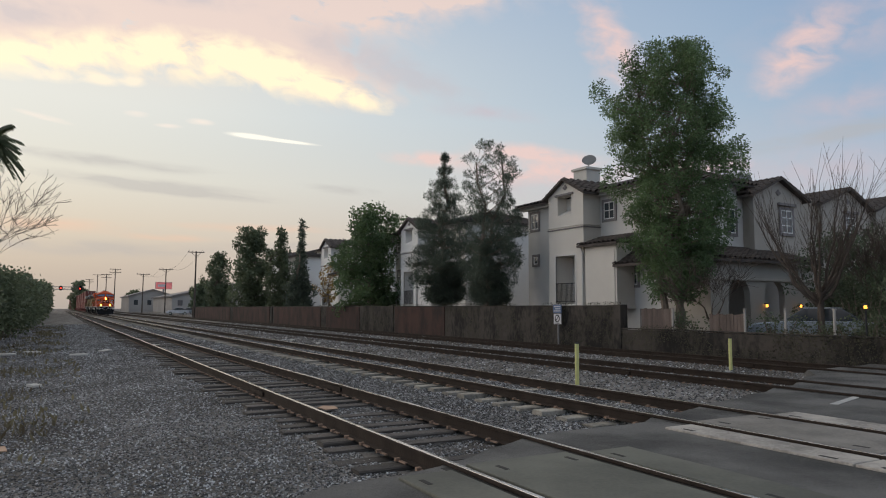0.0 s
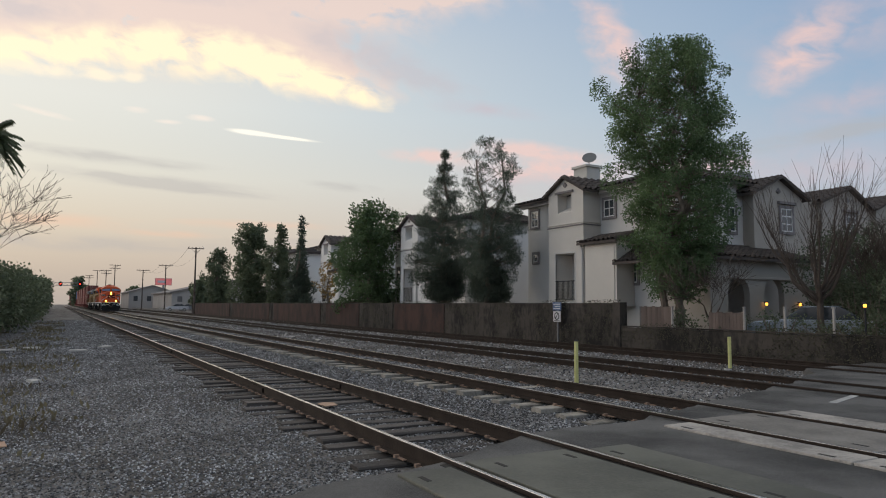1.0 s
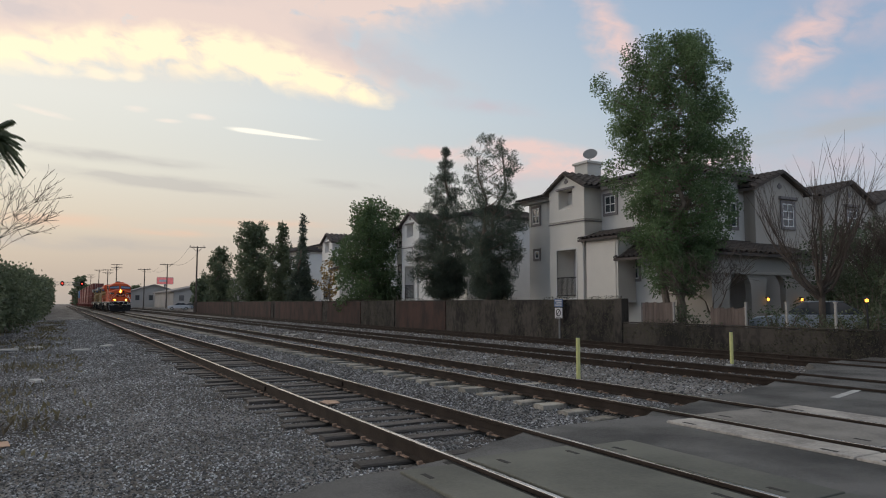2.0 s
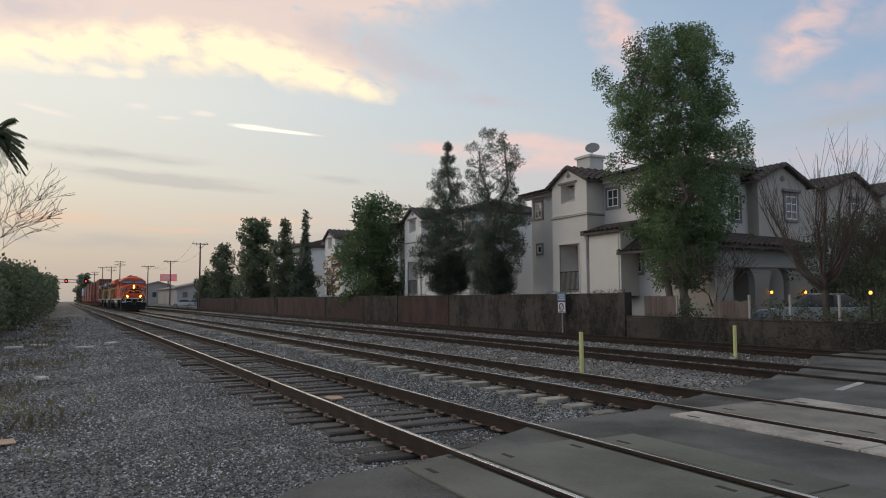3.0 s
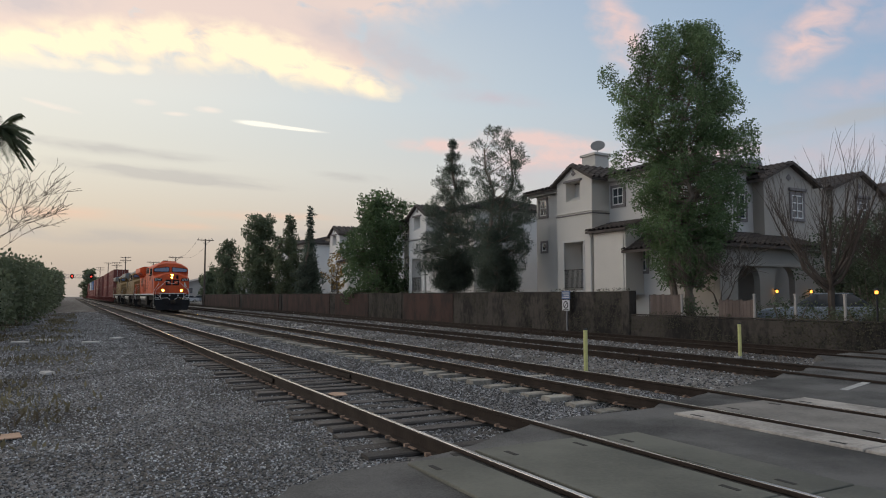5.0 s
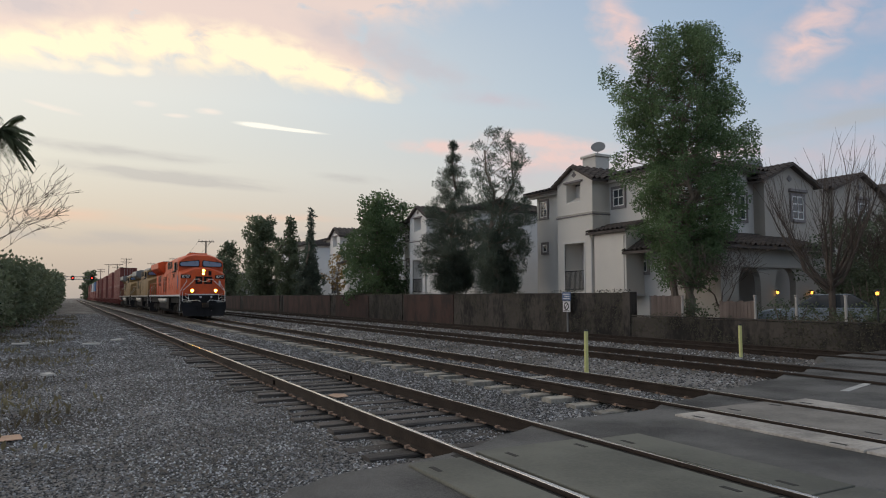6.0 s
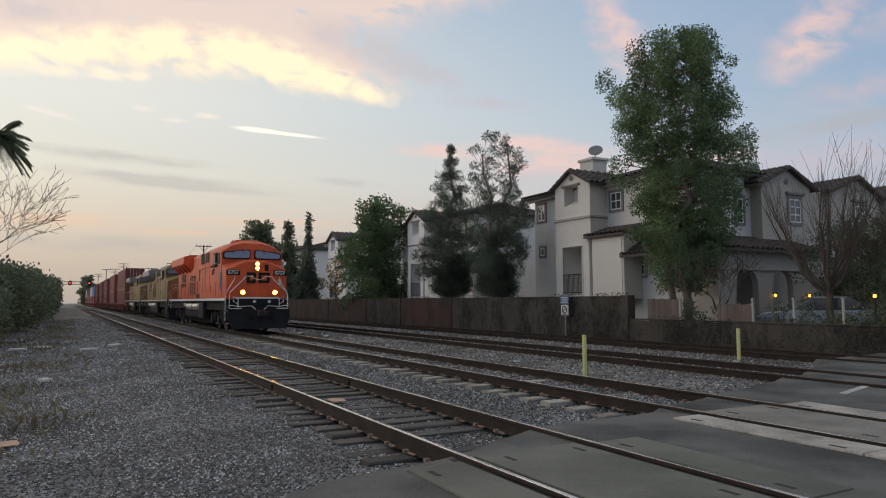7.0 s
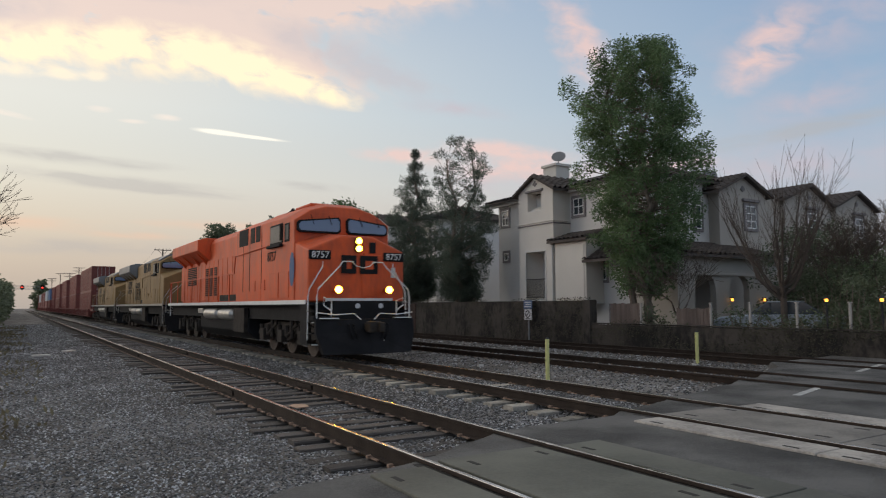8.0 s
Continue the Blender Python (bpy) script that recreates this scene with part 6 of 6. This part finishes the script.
for k, (x, y, sx, sy, sz) in enumerate(((-4.0, 29, 1.8, 2.6, 3.0), (-3.9, 35, 1.9, 3.0, 3.4), (-3.8, 42, 2.0, 3.6, 4.2), (-3.7, 50, 2.1, 4.2, 4.6), (-3.6, 60, 2.2, 5.0, 4.6),
                                        (-3.6, 72, 2.3, 6.0, 4.6), (-3.7, 87, 2.4, 7.0, 4.6), (-3.9, 105, 2.6, 8.0, 4.8), (-4.2, 128, 2.8, 10.0, 5.2), (-5, 160, 3.0, 14.0, 6.0), (-5.5, 205, 3.2, 18.0, 8.5))):
    shrub("dense dark green shrub on the verge", (x, y, -0.33), (sx, sy, sz), "leaf_dark", 60 + k, 340 - min(270, 3 * y), (0.1 + 0.003 * y, 0.026 + 0.001 * y), "verge shrubs")
for k, (x, y, sx, sy, sz, mt) in enumerate(((24.3, 10.6, 1.3, 1.6, 3.5, "leaf_dark"), (26.6, 10.3, 1.6, 1.6, 4.0, "leaf_dark"), (22.0, 19.4, 0.6, 0.9, 1.5, "leaf_dark"), (21.9, 16.7, 0.6, 1.0, 1.6, "leaf_dark"),
                                           (22.3, 13.4, 0.8, 1.8, 1.4, "leaf_dark"), (23.2, 30.9, 0.4, 0.5, 1.9, "leaf"), (25.2, 13.2, 1.1, 1.3, 3.6, "leaf_dark"), (22.6, 11.4, 0.9, 1.3, 2.0, "leaf_dark"), (21.9, 17.6, 0.5, 0.9, 1.3, "leaf_dark"), (21.9, 15.4, 0.5, 0.8, 1.5, "leaf_dark"), (29.5, 14.5, 1.6, 1.8, 4.2, "leaf_dark"), (24.2, 13.6, 1.0, 1.2, 3.2, "leaf_dark"), (26.4, 14.8, 1.1, 1.2, 3.6, "leaf_dark"), (22.0, 12.4, 0.6, 1.6, 1.3, "leaf_dark"),
                                           (27.5, 13.0, 1.5, 1.5, 4.0, "leaf"), (21.8, 11.9, 0.5, 0.8, 1.5, "leaf_dark"), (21.8, 10.7, 0.5, 0.8, 1.55, "leaf_dark"), (21.9, 9.4, 0.6, 0.9, 1.6, "leaf_dark"), (21.9, 13.3, 0.45, 0.6, 1.35, "leaf_dark"), (23.0, 12.2, 0.9, 1.2, 2.6, "leaf_dark"))):
    shrub("dark green garden shrub behind the low wall", (x, y, YARD), (sx, sy, sz), mt, 80 + k, 560, (0.11, 0.03), "garden shrubs")
fence_panel(21.2, 19.3, 21.0, 0.12, 1.55)
fence_panel(21.2, 16.05, 17.6, 0.12, 1.35)
for y in (19.2, 15.95, 14.4, 12.75, 11.1):
    white_post(21.1, y, YARD, 1.5)
car((24.0, 15.2, YARD), 25, "car_paint", "silver-blue parked car behind the low wall")
for k in range(5):
    car((22.0 + k * 2.6, 152 + k * 3.0, 0.0), 80, ("sign_white", "car_paint", "grey_paint")[k % 3], "pale parked car in a far lot")
garden_lamp((21.2, 11.85, YARD))
garden_lamp((21.2, 10.25, YARD))
marker_post((10.54, 12.46, -0.24))
marker_post((16.49, 12.97, -0.24))
wall_sign()

POLES = ((20.1, 121, 11.2, 1, 1.3), (22.5, 176, 11.0, 1, 1.6), (19.5, 196, 10.6, 1, 1.6), (14.5, 222, 13.0, 2, 1.5), (13.0, 236, 12.0, 2, 1.5), (12.0, 268, 13.2, 1, 1.5), (11.0, 310, 13.0, 2, 1.5))
for x, y, h, n, w in POLES:
    utility_pole((x, y, -0.2), h, n, w)
wires([(x, y, h) for x, y, h, n, w in POLES[:3]])
signal_bridge()
far_building(26, 58, 190, 230, 4.6, 8.2)
far_building(20, 34, 240, 270, 5.2, 7.5)
far_building(62, 110, 210, 250, 5.0, 8.5)
billboard()
for k, (x, y, h, w) in enumerate(((26, 150, 7, 2.2), (34, 175, 8, 2.6), (8, 330, 13, 4), (-14, 330, 11, 5), (30, 330, 9, 5), (52, 300, 10, 5), (70, 330, 9, 6), (110, 330, 12, 8))):
    tree("far hazy tree beyond the tracks", (x, y, -0.3), h, w, 1.5, "leaf_dark", 100 + k, "broad", 70, (0.8, 0.3), 1, "far trees", 40)

# dry creeper over the wall's face and top
def creeper(name, y0, y1, top, count, seed):
    q = np.random.default_rng(seed)
    y = q.uniform(y0, y1, count)
    z = top + 0.12 - (top + 0.4) * q.uniform(0, 1, count) ** 1.25
    keep = np.array([noise.noise((b * 0.55, c * 0.9, 5.0)) > -0.08 for b, c in zip(y, z)])
    y, z = y[keep], z[keep]
    p = np.stack([np.where(z > top, WALL_X + q.uniform(-0.08, 0.38, len(y)), WALL_X - q.uniform(0.004, 0.03, len(y))), y, z], 1)
    a = q.normal(size=p.shape) * (0.5, 1, 1)
    a /= np.linalg.norm(a, axis=1, keepdims=True)
    b = np.cross(a, np.array([1.0, 0.2, 0.1]) + q.normal(0, 0.3, p.shape))
    b /= np.linalg.norm(b, axis=1, keepdims=True)
    s = q.uniform(0.03, 0.075, (len(y), 1))
    ob = new(name, quads_mesh(name, np.stack([p, p + a * s * 0.5 + b * s * 0.4, p + a * s, p + a * s * 0.5 - b * s * 0.4], 1), 4, "creeper"))
    tagged(ob, "dry brown-green creeper clinging to the block wall", "creeper", kind="stuff")


creeper("wall_creeper", 21.7, 60, 1.68, 17000, 71)
creeper("low_wall_creeper", 7.5, 21.7, 0.74, 5000, 72)

# weeds along the verge
def weeds(count, seed):
    q = np.random.default_rng(seed)
    y = q.uniform(9, 75, count)
    x = -4.6 + 5.2 * q.uniform(0, 1, count) ** 1.5
    keep = np.array([noise.noise((a * 0.8, b * 0.3, 2.0)) * 1.6 + noise.noise((a * 4, b * 4, 1.0)) * 0.6 for a, b in zip(x, y)]) > q.uniform(-0.2, 0.9, count)
    x, y = x[keep], y[keep]
    p = np.stack([x, y, bed_height(x) - 0.01], 1)
    a = q.normal(0, 0.55, p.shape)
    a[:, 2] = 1
    a /= np.linalg.norm(a, axis=1, keepdims=True)
    b = np.cross(a, q.normal(size=p.shape))
    b /= np.linalg.norm(b, axis=1, keepdims=True)
    s = q.uniform(0.05, 0.2, (len(y), 1))
    w = 0.012 + 0.02 * q.uniform(0, 1, (len(y), 1))
    ob = new("weeds", quads_mesh("weeds", np.stack([p, p + a * s * 0.5 + b * w, p + a * s, p + a * s * 0.5 - b * w], 1), 4, "weed"))
    tagged(ob, "sparse dry weeds on the stony verge", "weeds", kind="stuff")


weeds(24000, 77)

# litter
litter("cardboard_scrap", "torn piece of brown cardboard between the rails", (4.0, 11.0, -0.16), 20, [(-0.14, -0.1), (0.1, -0.13), (0.16, 0.04), (0.0, 0.14), (-0.15, 0.08)], "card", 0.012, 6)
litter("cardboard_sheet", "flat sheet of brown cardboard on the gravel", (-0.75, 10.1, -0.26), 12, [(-0.5, -0.14), (0.28, -0.16), (0.3, 0.13), (-0.5, 0.16)], "card", 0.012, 2)
for x, y, a, s in ((-0.75, 30.5, 10, 0.3), (0.75, 28.3, 8, 0.3), (1.75, 30.5, 60, 0.4), (-1.5, 29.5, 5, 0.3), (3.9, 34, 30, 0.3), (-0.35, 17.6, 40, 0.12), (8.2, 20, 30, 0.1)):
    litter("paper_scrap", "pale crumpled scrap of litter on the ground", (x, y, -0.245), a, [(-s, -0.12), (s, -0.08), (s * 0.9, 0.1), (-s * 0.8, 0.12)], "paper", 0.05, 5)
r0 = random.Random(9)
for k in range(26):
    x, y, s = r0.uniform(11, 20.2), r0.uniform(12, 60), r0.uniform(0.05, 0.13)
    litter("paper_scrap", "small pale scrap of litter by the wall", (x, y, -0.24), r0.uniform(0, 180), [(-s, -s * 0.6), (s, -s * 0.5), (s * 0.8, s * 0.7), (-s * 0.7, s)], "paper", 0.06, 8)

gravel("shoulder_gravel", "loose grey crushed stone beside the near track", 150000, 0.0175, (-3.6, 3.2, 5.0, 80), bed_height, "stone", 1)
gravel("bed_gravel", "dark crushed stone between the near ties", 24000, 0.022, (3.45, 4.87, 6.3, 60), bed_height, "stone_dark", 2)
gravel("middle_gravel", "grey crushed stone between the tracks", 50000, 0.025, (5.2, 7.6, 7.2, 80), bed_height, "stone_dark", 3)
gravel("main_bed_gravel", "grey crushed stone around the concrete ties", 26000, 0.026, (7.4, 9.2, 7.6, 60), bed_height, "stone_dark", 5)
gravel("far_gravel", "grey crushed stone beyond the main track", 44000, 0.03, (9.0, 20.2, 8.6, 80), bed_height, "stone_dark", 4)


# ---- what moves ----
def motions():
    for ob, back in TRAIN:
        z = ob.location.z
        walk(ob, [(t, pose(TRAIN_X, front_at(t) + back, z)) for t, _ in V_ROWS])
    start = front_at(0.0)
    for w in WHEELS:
        x, y, z = w.location
        rows = []
        for k in range(241):
            t = k / 30
            rows.append((t, pose(x, y, z, math.degrees((start - front_at(t)) / 0.53), 0, 0)))
        walk(w, rows)


motions()
